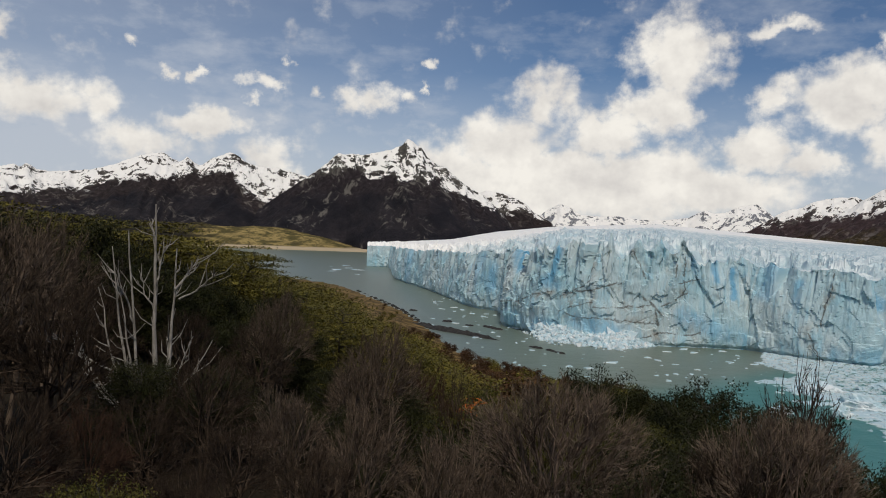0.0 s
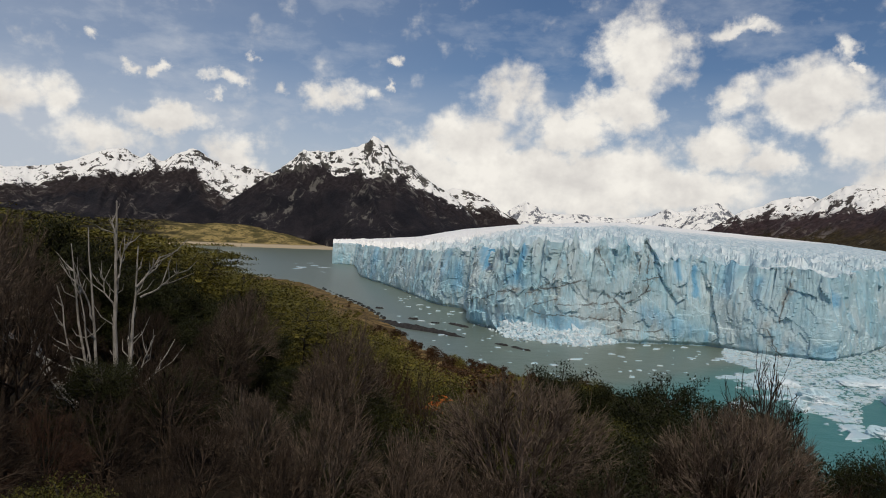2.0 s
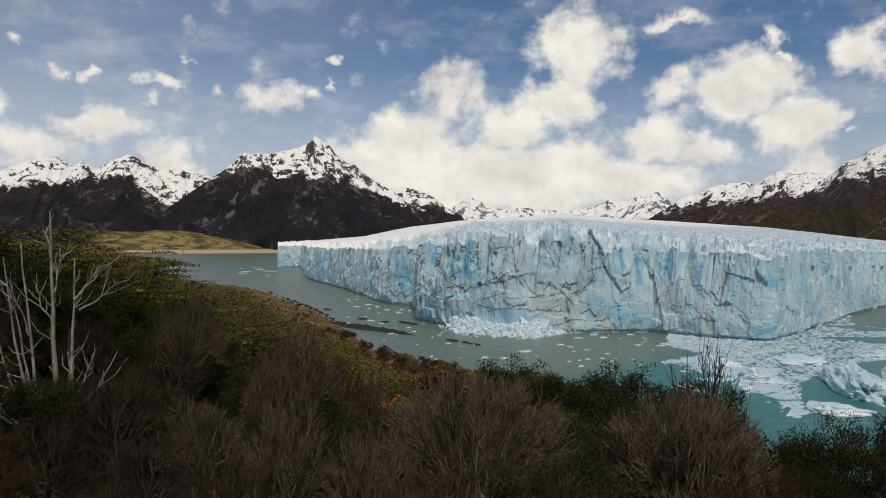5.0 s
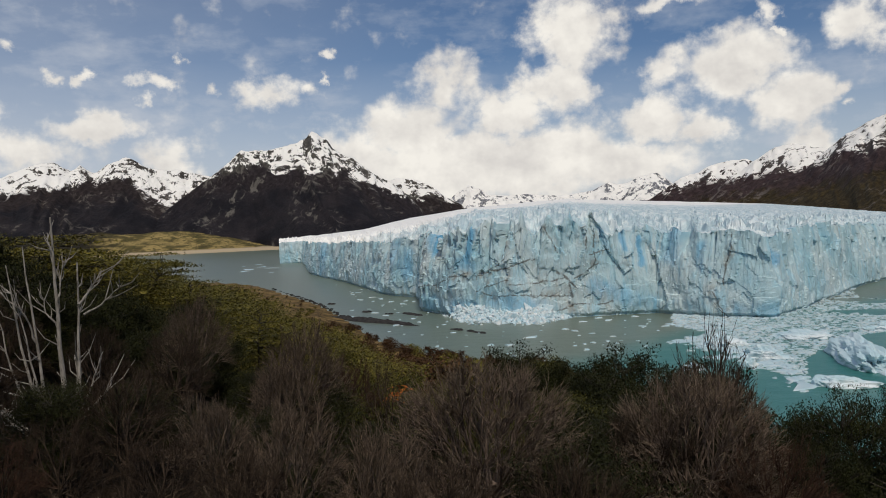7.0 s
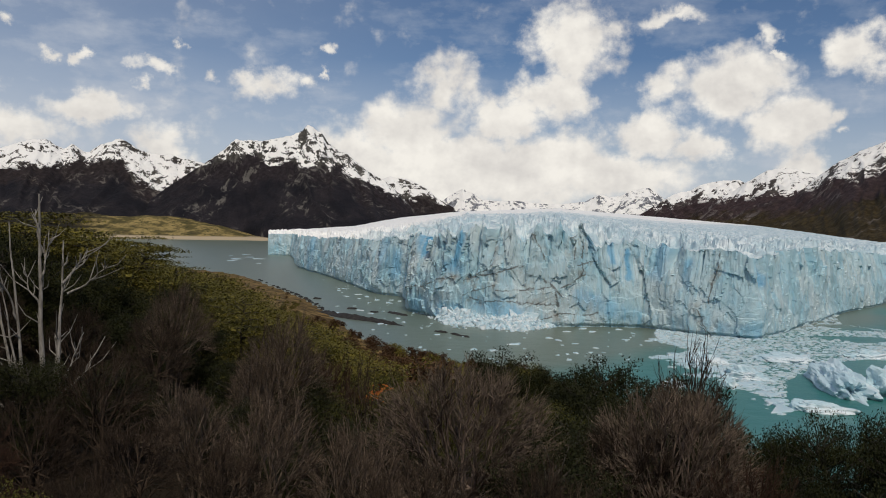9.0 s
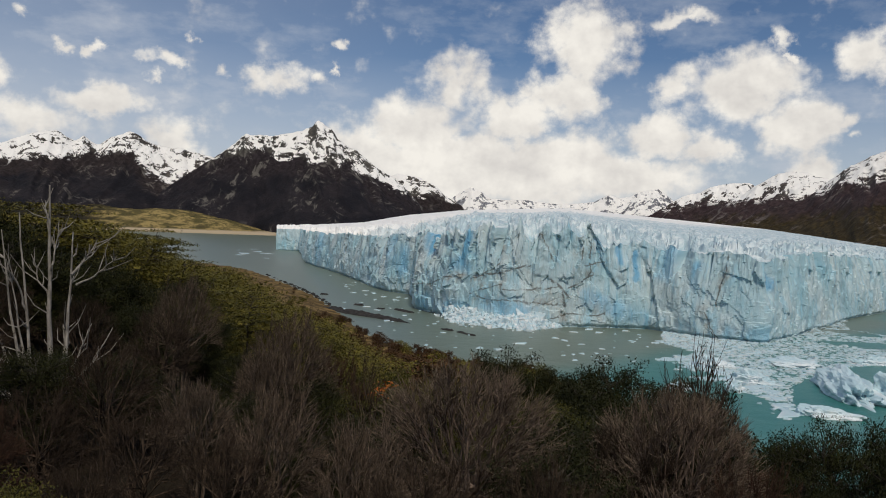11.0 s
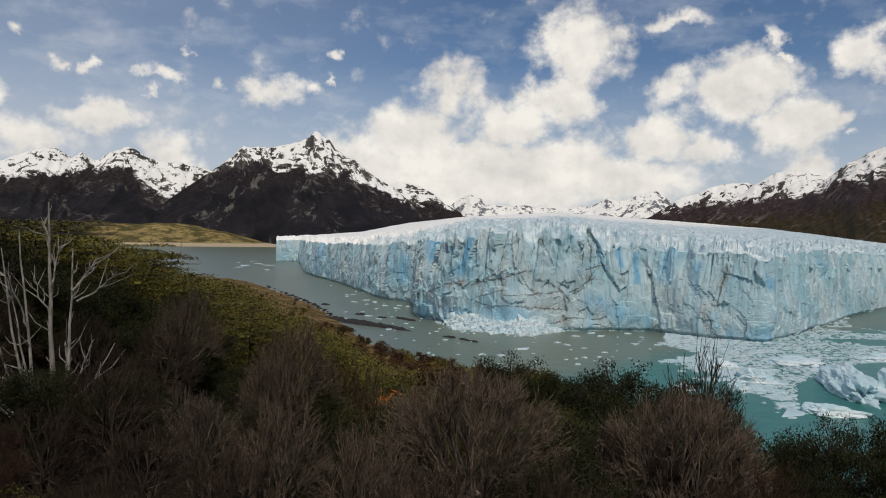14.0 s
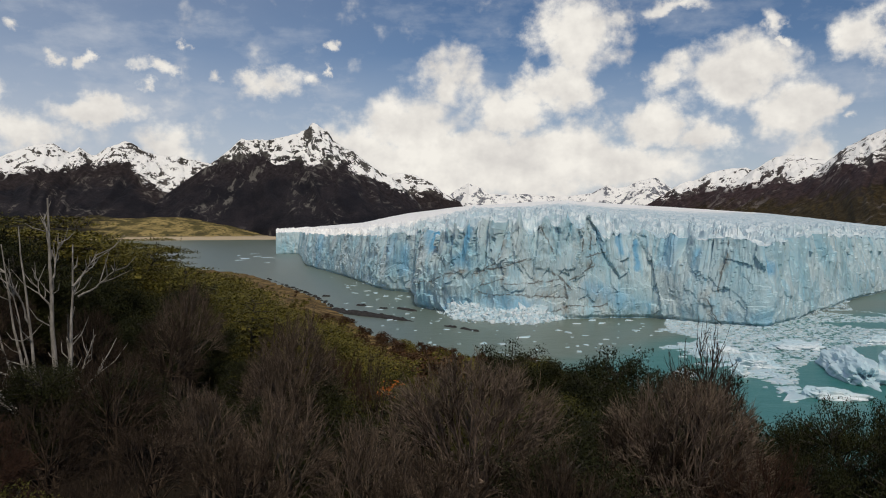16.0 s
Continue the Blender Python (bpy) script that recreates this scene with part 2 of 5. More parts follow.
def ice_wall_material():
    s = Shader("glacier_ice", 0.55)
    uv = s.coords("UV")
    streak = s.noise(s.coords("UV", (1, 0.22, 1)), 16, 7, 0.62, 0.6)
    fine = s.noise(s.coords("UV", (1, 0.35, 1)), 60, 6, 0.65)
    broad = s.noise(s.coords("UV", (1, 0.8, 1)), 2.6, 4, 0.5)
    col = s.mix(s.span(broad, 0.38, 0.66), (0.545, 0.655, 0.68), (0.36, 0.565, 0.64))
    col = s.mix(s.span(streak, 0.48, 0.66, 0, 0.62), col, (0.30, 0.57, 0.70))
    col = s.mix(s.span(fine, 0.52, 0.75, 0, 0.5), col, (0.68, 0.755, 0.78))
    # blue hollows where the ice is dense and clear: ends, half width, strength
    wn = s.t.nodes.new("ShaderNodeTexNoise")
    wn.inputs["Scale"].default_value, wn.inputs["Detail"].default_value, wn.inputs["Roughness"].default_value = 7, 6, 0.65
    s.t.links.new(uv, wn.inputs["Vector"])
    wsc = s.t.nodes.new("ShaderNodeVectorMath")
    wsc.operation = "MULTIPLY_ADD"
    wsc.inputs[1].default_value, wsc.inputs[2].default_value = (0.09, 0.09, 0), (-0.045, -0.045, 0)
    s.t.links.new(wn.outputs["Color"], wsc.inputs[0])
    warp = s.t.nodes.new("ShaderNodeVectorMath")
    warp.operation = "ADD"
    s.t.links.new(uv, warp.inputs[0])
    s.t.links.new(wsc.outputs[0], warp.inputs[1])
    wu, wv, _ = s.xyz(warp.outputs[0])

    def off(u0, v0, u1, v1):
        """Distance from the line between two points of the wall."""
        du, dv = u1 - u0, v1 - v0
        q = du * du + dv * dv
        along = s.math("ADD", s.math("MULTIPLY", wu, du / q), s.math("MULTIPLY_ADD", wv, dv / q, -(u0 * du + v0 * dv) / q))
        along = s.math("MINIMUM", s.math("MAXIMUM", along, 0.0), 1.0)
        eu = s.math("SUBTRACT", wu, s.math("MULTIPLY_ADD", along, du, u0))
        ev = s.math("SUBTRACT", wv, s.math("MULTIPLY_ADD", along, dv, v0))
        return s.math("SQRT", s.math("ADD", s.math("MULTIPLY", eu, eu), s.math("MULTIPLY", ev, ev)))

    hollow = None
    for u0, v0, u1, v1, w, k in [(-0.424, 0.549, -0.481, 0.357, 0.030, 1.0), (-0.928, 0.507, -0.909, 0.43, 0.07, 1.0), (0.629, 0.449, 0.627, 0.314, 0.022, 1.0), (1.434, 0.392, 1.478, 0.297, 0.035, 0.9),
                                 (0.338, 0.177, 0.682, 0.055, 0.06, 0.5), (0.389, 0.529, 0.434, 0.391, 0.025, 0.6), (1.052, 0.403, 1.049, 0.274, 0.03, 0.5), (1.216, 0.036, 1.395, 0.04, 0.05, 0.3), (-6.156, 0.312, -6.115, 0.163, 0.30, 0.6),
                                 (-2.479, 0.412, -2.472, 0.315, 0.12, 0.6), (-2.296, 0.338, -2.291, 0.217, 0.10, 0.7), (0.526, 0.488, 0.528, 0.386, 0.02, 0.8), (0.854, 0.491, 0.854, 0.34, 0.06, 0.55), (-0.517, 0.339, -0.429, 0.321, 0.05, 0.6),
                                 (-0.268, 0.113, 0.027, 0.075, 0.05, 0.5), (-0.936, 0.046, -0.445, 0.074, 0.06, 0.5)]:
        g = s.math("MULTIPLY", s.span(off(u0, v0, u1, v1), w * 1.3, w * 0.25), k)
        hollow = g if hollow is None else s.math("MAXIMUM", hollow, g)
    hollow = s.math("MULTIPLY", hollow, s.span(streak, 0.34, 0.52, 0.35, 1.0))
    col = s.mix(s.math("MULTIPLY", hollow, 0.8), col, (0.10, 0.38, 0.62))
    # thin dark seams of dust, and grey grit smeared along them
    seam, smear = None, None
    for u0, v0, u1, v1, w in [(-1.2, 0.13, -0.745, 0.207, 0.006), (-0.745, 0.207, -0.453, 0.286, 0.007), (-0.389, 0.244, -0.169, 0.366, 0.006), (-0.343, 0.279, -0.01, 0.347, 0.008), (-0.394, 0.163, -0.156, 0.234, 0.005), (-0.352, 0.146, 0.197, 0.124, 0.006),
                              (-0.158, 0.2, 0.169, 0.237, 0.008), (0.093, 0.048, 0.229, 0.072, 0.007), (0.229, 0.072, 0.445, 0.086, 0.007), (0.286, 0.551, 0.299, 0.398, 0.006), (0.337, 0.531, 0.343, 0.295, 0.007), (0.033, 0.564, 0.126, 0.391, 0.008),
                              (0.12, 0.273, 0.217, 0.184, 0.013), (0.183, 0.202, 0.196, 0.118, 0.015), (1.213, 0.368, 1.175, 0.178, 0.008), (1.111, 0.146, 1.19, 0.004, 0.008), (-0.183, 0.489, -0.198, 0.37, 0.006), (0.311, 0.364, 0.434, 0.391, 0.007),
                              (0.218, 0.234, 0.361, 0.311, 0.010), (1.232, 0.461, 1.202, 0.32, 0.005)]:
        d = off(u0, v0, u1, v1)
        g, h = s.span(d, w * 0.95, w * 0.15), s.span(d, 0.075, 0.0)
        seam, smear = (g, h) if seam is None else (s.math("MAXIMUM", seam, g), s.math("MAXIMUM", smear, h))
    gaps = s.span(s.noise(uv, 22, 4, 0.6), 0.36, 0.50)
    grit = s.math("MULTIPLY", smear, s.span(s.noise(s.coords("UV", (1, 0.7, 1), (1, 8, 0)), 14, 7, 0.72), 0.47, 0.66))
    col = s.mix(s.math("MULTIPLY", grit, 0.75), col, (0.30, 0.285, 0.245))
    col = s.mix(s.math("MULTIPLY", s.math("MULTIPLY", seam, gaps), 0.80), col, (0.085, 0.078, 0.066))
    # faint upright cracks over the whole front
    rare = s.math("MULTIPLY", s.crack(s.coords("UV", (1.0, 0.16, 1)), 15, 0.035), s.span(s.noise(s.coords("UV", (1, 1, 1), (2, 7, 0)), 5, 4, 0.65), 0.50, 0.64))
    col = s.mix(s.math("MULTIPLY", rare, 0.5), col, (0.16, 0.23, 0.26))
    dust = s.math("MULTIPLY", s.span(s.noise(s.coords("UV", (1, 0.35, 1), (4, 8, 0)), 8, 7, 0.72), 0.54, 0.72), 0.32)
    col = s.mix(dust, col, (0.36, 0.34, 0.30))
    s.bump(s.math("ADD", s.math("MULTIPLY", streak, 1.0), s.math("MULTIPLY", fine, 0.5)), 0.55, 2.5)
    return s.done(col)


def ice_top_material():
    s = Shader("glacier_top", 0.6)
    o = s.coords("Object")
    n = s.noise(o, 0.08, 7, 0.65, 0.4)
    m = s.noise(o, 0.012, 4, 0.6)
    # grey-blue near tones include the shade of a cloud
    col = s.mix(s.span(n, 0.42, 0.62), (0.47, 0.60, 0.65), (0.74, 0.81, 0.82))
    col = s.mix(s.span(m, 0.5, 0.66, 0, 0.35), col, (0.52, 0.66, 0.73))
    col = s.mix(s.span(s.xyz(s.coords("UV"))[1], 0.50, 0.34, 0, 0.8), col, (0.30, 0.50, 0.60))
    # firn and fresh snow higher up, whitened for sunlight; near and right ice greyed for cloud shade
    col = s.mix(s.span(s.math("ADD", s.math("MULTIPLY_ADD", s.xyz(o)[0], -1.6, s.xyz(o)[1]), s.math("MULTIPLY", m, 500)), 820, 1350), col, (0.955, 0.95, 0.92))
    s.bump(n, 0.4, 3.0)
    return s.done(col)


def floe_material(name="floe_ice", tint=(0.73, 0.80, 0.83)):
    s = Shader(name, 0.5)
    o = s.coords("Object")
    n = s.noise(o, 0.35, 6, 0.65)
    col = s.mix(s.span(n, 0.4, 0.65), (0.47, 0.66, 0.74), tint)
    col = s.mix(s.math("MULTIPLY", s.island(), 0.45), col, (0.50, 0.58, 0.60))
    s.bump(n, 0.5, 0.5)
    return s.done(col)


def water_material():
    s = Shader("lake_water", 0.12)
    o = s.coords("Object")
    milk = s.noise(o, 0.006, 4, 0.5, 1.0)
    x, y, z = s.xyz(o)
    silt = s.span(s.math("ADD", s.math("SUBTRACT", y, s.math("MULTIPLY", x, 0.9)), s.math("MULTIPLY", milk, 160)), 315, 365)
    col = s.mix(silt, (0.034, 0.175, 0.160), (0.138, 0.172, 0.132))
    ripple = s.noise(s.coords("Object", (1, 0.6, 1)), 0.9, 4, 0.6)
    swell = s.noise(o, 0.12, 3, 0.5)
    s.bump(s.math("ADD", s.math("MULTIPLY", ripple, 0.35), swell), 0.35, 0.8)
    s.p.inputs["IOR"].default_value = 1.33
    return s.done(col, 0.3)


def mountain_material(name, forest, rock, heath=None, low=None, patchy=5.6):
    """Snow above its line, bare rock and reddish heath under it, beech forest below whose dark colour takes in cloud
    shade. UV y: hundreds of metres above the snow line.
    """
    s = Shader(name, 0.9)
    s.p.inputs["Specular IOR Level"].default_value = 0.15
    o = s.coords("Object")
    z = s.xyz(o)[2]
    n = s.noise(o, 0.008, 7, 0.62)
    f = s.noise(o, 0.05, 7, 0.68)
    f2 = s.noise(s.coords("Object", (1, 1, 0.5)), 0.020, 7, 0.7, 0.6)
    over = s.xyz(s.coords("UV"))[1]
    rocky = s.mix(s.span(f, 0.34, 0.68), tuple(c * 0.6 for c in rock), tuple(c * 1.9 for c in rock))
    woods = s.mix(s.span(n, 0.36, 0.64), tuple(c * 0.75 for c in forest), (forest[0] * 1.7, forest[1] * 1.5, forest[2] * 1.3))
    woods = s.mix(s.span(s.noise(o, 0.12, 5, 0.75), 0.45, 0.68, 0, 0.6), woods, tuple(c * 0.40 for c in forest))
    edge = s.math("ADD", over, s.math("MULTIPLY", s.math("SUBTRACT", n, 0.5), 2.2))
    heath = heath or forest
    moor = s.mix(s.span(f, 0.38, 0.66), tuple(c * 0.7 for c in heath), tuple(c * 1.5 for c in heath))
    if low:
        woods = s.mix(s.span(s.math("ADD", z, s.math("MULTIPLY", n, 200)), 330, 230), woods, s.mix(s.span(f, 0.4, 0.65), tuple(c * 0.55 for c in low), tuple(c * 1.5 for c in low)))
    col = s.mix(s.span(edge, -1.5, -0.7), woods, moor)
    col = s.mix(s.span(edge, -0.25, 0.20), col, rocky)
    # pale slabs of bare rock among the trees
    slabs = s.math("MULTIPLY", s.span(f2, 0.53, 0.62), s.span(s.noise(o, 0.0040, 3, 0.5), 0.46, 0.56))
    col = s.mix(s.math("MULTIPLY", slabs, 0.8), col, tuple(c * 2.6 for c in rock))
    # snow: whole fields between ribs and ledges of rock, ragged along its lower edge
    ribs = s.noise(s.coords("Object", (1, 1, 0.7)), 0.0085, 12, 0.72, 1.6)
    ledge = s.noise(s.coords("Object", (0.5, 0.5, 2.2)), 0.018, 6, 0.62, 0.5)
    t = s.math("MINIMUM", s.math("MULTIPLY", over, 1.8), 0.30)
    snow = s.math("ADD", t, s.math("MULTIPLY", s.math("SUBTRACT", ribs, 0.5), patchy))
    snow = s.math("ADD", snow, s.math("MULTIPLY", s.math("SUBTRACT", ledge, 0.5), patchy * 0.30))
    snow = s.math("ADD", snow, s.math("MULTIPLY", s.math("SUBTRACT", s.noise(s.coords("Object", (1, 1, 0.6)), 0.06, 5, 0.7), 0.5), 1.6))
    snow = s.math("ADD", snow, s.math("MULTIPLY", s.math("SUBTRACT", s.slope(), 0.62), 1.5))
    snow = s.math("MULTIPLY", s.span(snow, 0.16, 0.34), s.span(over, -0.55, -0.05))
    col = s.mix(snow, col, (0.93, 0.91, 0.87))
    s.bump(s.math("ADD", s.math("ADD", f, n), s.math("MULTIPLY", ribs, 1.5)), 0.6, 9.0)
    return s.done(col)


def ground_material():
    s = Shader("hill_soil", 0.95)
    s.p.inputs["Specular IOR Level"].default_value = 0.1
    o = s.coords("Object")
    n = s.noise(o, 0.25, 8, 0.65)
    m = s.noise(o, 0.012, 5, 0.6)
    y = s.xyz(o)[1]
    # near slope almost black: shade between the shrubs is put into the soil
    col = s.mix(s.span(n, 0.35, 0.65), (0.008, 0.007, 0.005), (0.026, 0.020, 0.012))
    far = s.mix(s.span(m, 0.42, 0.58), (0.10, 0.083, 0.031), (0.32, 0.24, 0.095))
    far = s.mix(s.span(s.noise(o, 0.05, 5, 0.7), 0.50, 0.60, 0, 0.8), far, (0.045, 0.045, 0.020))
    far = s.mix(s.span(s.noise(o, 0.018, 6, 0.7), 0.53, 0.62, 0, 0.7), far, (0.07, 0.055, 0.026))
    x, y, z = s.xyz(o)
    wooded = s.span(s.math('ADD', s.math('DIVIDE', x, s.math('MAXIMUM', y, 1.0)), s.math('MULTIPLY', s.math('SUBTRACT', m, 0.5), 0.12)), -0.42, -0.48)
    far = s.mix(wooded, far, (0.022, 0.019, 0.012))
    far = s.mix(s.math('MULTIPLY', s.span(s.math('ADD', z, s.math('MULTIPLY', m, 10)), 23, 16), s.span(y, 1900, 2300)), far, (0.46, 0.37, 0.25))
    bank = s.mix(s.span(s.noise(o, 0.09, 6, 0.7), 0.40, 0.62), (0.060, 0.040, 0.016), (0.25, 0.165, 0.065))
    far = s.mix(s.span(y, 1500, 1100), far, bank)
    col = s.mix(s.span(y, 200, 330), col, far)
    s.bump(n, 0.6, 0.2)
    return s.done(col)


def bark_material(name, dark, light, scale=6.0):
    s = Shader(name, 0.9)
    s.p.inputs["Specular IOR Level"].default_value = 0.12
    o = s.coords("Object", (1, 1, 0.25))
    n = s.noise(o, scale * 3, 6, 0.65)
    col = s.mix(s.span(n, 0.35, 0.68), dark, light)
    col = s.mix(s.math("MULTIPLY", s.random(), 0.35), col, dark)
    s.bump(n, 0.5, 0.01)
    return s.done(col)


def leaf_material(name, a, b, c):
    s = Shader(name, 0.6)
    k = s.math("ADD", s.math("MULTIPLY", s.island(), 0.35), s.math("MULTIPLY", s.span(s.noise(s.coords("Object"), 1.6, 4, 0.6), 0.30, 0.70), 0.65))
    col = s.mix(s.span(k, 0.10, 0.75), a, b)
    col = s.mix(s.span(k, 0.72, 1.0), col, c)
    col = s.mix(s.math("MULTIPLY", s.random(), 0.5), col, a)
    s.p.inputs["Specular IOR Level"].default_value = 0.1
    return s.done(col)


def rock_material():
    s = Shader("shore_rock", 0.85)
    o = s.coords("Object")
    n = s.noise(o, 0.6, 7, 0.65)
    col = s.mix(s.span(n, 0.35, 0.66), (0.009, 0.008, 0.0075), (0.042, 0.038, 0.034))
    s.bump(n, 0.7, 0.4)
    return s.done(col)


ICE_WALL, ICE_TOP, FLOE, WATER, GROUND, ROCK = ice_wall_material(), ice_top_material(), floe_material(), water_material(), ground_material(), rock_material()
TWIG = bark_material("twig_bark", (0.070, 0.054, 0.038), (0.245, 0.192, 0.137))
TWIG_MID = bark_material("mid_twig_bark", (0.040, 0.029, 0.021), (0.145, 0.106, 0.078))
STEM_MID = bark_material("grey_stem_bark", (0.068, 0.051, 0.038), (0.245, 0.186, 0.140))
# darkened bark: foreground cloud shade and lens falloff put into its colour
TWIG_SHADED = bark_material("shaded_twig_bark", (0.017, 0.012, 0.008), (0.062, 0.044, 0.030))
TWIG_RED = bark_material("twig_bark_red", (0.035, 0.020, 0.014), (0.095, 0.054, 0.036))
STEM_PALE = bark_material("pale_stem_bark", (0.080, 0.058, 0.046), (0.285, 0.212, 0.165))
# stem bark darkened the same way, with the shade in its colour
STEM_SHADED = bark_material("shaded_stem_bark", (0.030, 0.021, 0.015), (0.108, 0.078, 0.057))
DEADWOOD = bark_material("dead_wood", (0.18, 0.165, 0.145), (0.44, 0.41, 0.37))
BARK = bark_material("beech_bark", (0.03, 0.026, 0.022), (0.10, 0.085, 0.07))
LEAF = leaf_material("beech_leaf", (0.066, 0.060, 0.012), (0.178, 0.148, 0.027), (0.26, 0.20, 0.038))
LEAF_DARK = leaf_material("dark_leaf", (0.012, 0.014, 0.0045), (0.031, 0.033, 0.009), (0.052, 0.050, 0.014))
LEAF_MID = leaf_material("woodland_leaf", (0.042, 0.042, 0.010), (0.150, 0.130, 0.024), (0.25, 0.19, 0.038))
LEAF_OLIVE = leaf_material("olive_leaf", (0.036, 0.037, 0.009), (0.098, 0.090, 0.018), (0.16, 0.125, 0.026))
LEAF_RED = leaf_material("autumn_leaf", (0.048, 0.025, 0.012), (0.098, 0.052, 0.022), (0.13, 0.080, 0.032))
LEAF_ORANGE = leaf_material("orange_leaf", (0.25, 0.07, 0.012), (0.38, 0.13, 0.02), (0.30, 0.16, 0.03))
GRASS = leaf_material("dry_grass", (0.10, 0.075, 0.035), (0.22, 0.165, 0.075), (0.30, 0.24, 0.12))
# massif and range: cloud shade and distance haze put into the blue-dark forest colours
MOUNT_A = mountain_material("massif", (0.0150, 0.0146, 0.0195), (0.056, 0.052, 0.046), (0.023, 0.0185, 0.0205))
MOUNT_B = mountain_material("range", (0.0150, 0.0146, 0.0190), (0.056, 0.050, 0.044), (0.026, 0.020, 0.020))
MOUNT_C = mountain_material("east_hills", (0.022, 0.0175, 0.0175), (0.058, 0.050, 0.046), (0.042, 0.028, 0.029), (0.044, 0.032, 0.013))
MOUNT_D = mountain_material("ice_field", (0.08, 0.08, 0.09), (0.16, 0.165, 0.18))

# ---------------------------------------------------------------- ground, lake
SHORE = [(-180, 6000), (-90, 4500), (-50, 2200), (-30, 1250), (-18.5, 1106), (-14.2, 930), (-12, 740), (-10.1, 640), (-8.5, 540), (-6, 400), (-2.8, 350),
         (0, 320), (5, 295), (14, 255), (20, 200), (25, 180), (35, 165), (50, 165), (80, 260), (110, 1200), (180, 6000)]
STEEP = [(-180, 0.4), (-60, 0.9), (-24, 1.15), (-15, 1.6), (-6, 1.6), (2, 1.2), (180, 1.1)]


FINE = np.arange(-180, 180.01, 0.25)
HAN = np.hanning(17) / np.hanning(17).sum()


def eased(table):
    """A table of azimuth and value, with its corners rounded."""
    v = np.interp(FINE, *zip(*table))
    return np.convolve(np.pad(v, 8, "edge"), HAN, "valid")


SHORE_R, STEEP_P = eased(SHORE), eased(STEEP)


def land(az, r):
    """Height of the near hill, and of the lake bed beyond its shore."""
    rs = np.interp(az, FINE, SHORE_R)
    p = np.interp(az, FINE, STEEP_P)
    u = r / rs
    near = 52 * np.clip(1 - u, 0, 1) ** p
    bed = -6 * smooth(1.0, 1.12, u)
    # the slope goes on up behind the viewpoint
    hill = smooth(64, 100, np.abs(az)) * np.interp(r, [10, 60, 230, 420, 4000], [0, 14, 70, 110, 240])
    knoll = 2.7 * np.exp(-((az - 24.5) / 7) ** 2 - ((r - 15) / 4) ** 2)
    return near + bed + hill + knoll


def land_xy(x, y):
    az, r = np.degrees(np.arctan2(x, y)), np.hypot(x, y)
    return land(az, r) + 0.5 * (fbm(np.asarray(x) / 9, np.asarray(y) / 9, 0, 3) - 0.5) * smooth(3, 12, r) * (land(az, r) > -1)


def far_land(az, r, z):
    """The far shore left of the glacier: beach, meadow and the foot of the range."""
    w = smooth(-11.0, -12.6, az) * smooth(-75, -60, az)
    rise = np.interp(r, [3480, 3540, 3600, 3900, 4950], [-6, 1.5, 14, 95, 160])
    rise = np.minimum(rise, 14) * w + np.maximum(rise - 14, 0) * smooth(-12.0, -19.0, az)
    return np.where(w > 0, np.maximum(z, rise - 6 * (1 - w)), z)


azs = np.concatenate([np.arange(-180, -48, 3.0), np.arange(-48, 44, 0.4), np.arange(44, 180, 3.0)])
rs_ = np.concatenate([np.geomspace(1.0, 1200, 150), np.arange(1260, 4960, 45)])
A, R_ = np.meshgrid(azs, rs_)
X, Y = R_ * np.sin(np.radians(A)), R_ * np.cos(np.radians(A))
Z = far_land(A, R_, land_xy(X, Y))
Z += np.where((R_ > 3520) & (A < -11), 42 * (fbm(X / 170, Y / 170, 0, 5) - 0.5) * smooth(3560, 3760, R_), 0)
gv = np.concatenate([np.stack([X, Y, Z], -1).reshape(-1, 3), [[0, 0, 52.0]]])
gf = grid_faces(len(rs_), len(azs), True).tolist()
gf += [[len(gv) - 1, (i + 1) % len(azs), i] for i in range(len(azs))]
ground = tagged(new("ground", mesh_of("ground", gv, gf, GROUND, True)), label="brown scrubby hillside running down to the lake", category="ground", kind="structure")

wa = np.arange(-180, 180, 4.0)
wr = np.array([60, 150, 300, 600, 1200, 2500, 4940.0])
A, R_ = np.meshgrid(wa, wr)
wv = np.stack([R_ * np.sin(np.radians(A)), R_ * np.cos(np.radians(A)), 0 * A], -1).reshape(-1, 3)
water = tagged(new("water", mesh_of("water", wv, grid_faces(len(wr), len(wa), True), WATER)), label="milky turquoise glacial lake with small ripples", category="lake", kind="structure")

# ---------------------------------------------------------------- glacier
FRONT = [(-12.45, 1637), (-10.59, 1617), (-9.96, 1119), (-7.69, 898), (-3.91, 665), (-2.01, 639), (-1.70, 530), (0.76, 485), (4.98, 459), (9.15, 462),
         (15.2, 479), (19.07, 459), (22.58, 451), (24.52, 499), (27.9, 645), (30.08, 772), (38.0, 1250)]
TOP = [(-12.45, 46), (-9.4, 45), (-5, 48), (-2.1, 50), (0.5, 53), (2.0, 57), (6.0, 57), (9.0, 58), (12.0, 53), (17.0, 49), (22.5, 45.5), (26, 48), (30, 44), (38, 44)]
BACK = [(-12.6, 1700, -0.32), (-9.4, 1950, 0.02), (-6.07, 2400, 0.32), (-2.73, 3200, 1.01), (1.9, 4300, 1.55), (9.0, 4600, 1.85), (14.65, 4300, 1.45),
        (22.6, 2700, 0.85), (30.0, 1750, -0.13), (38.0, 1500, -0.3)]


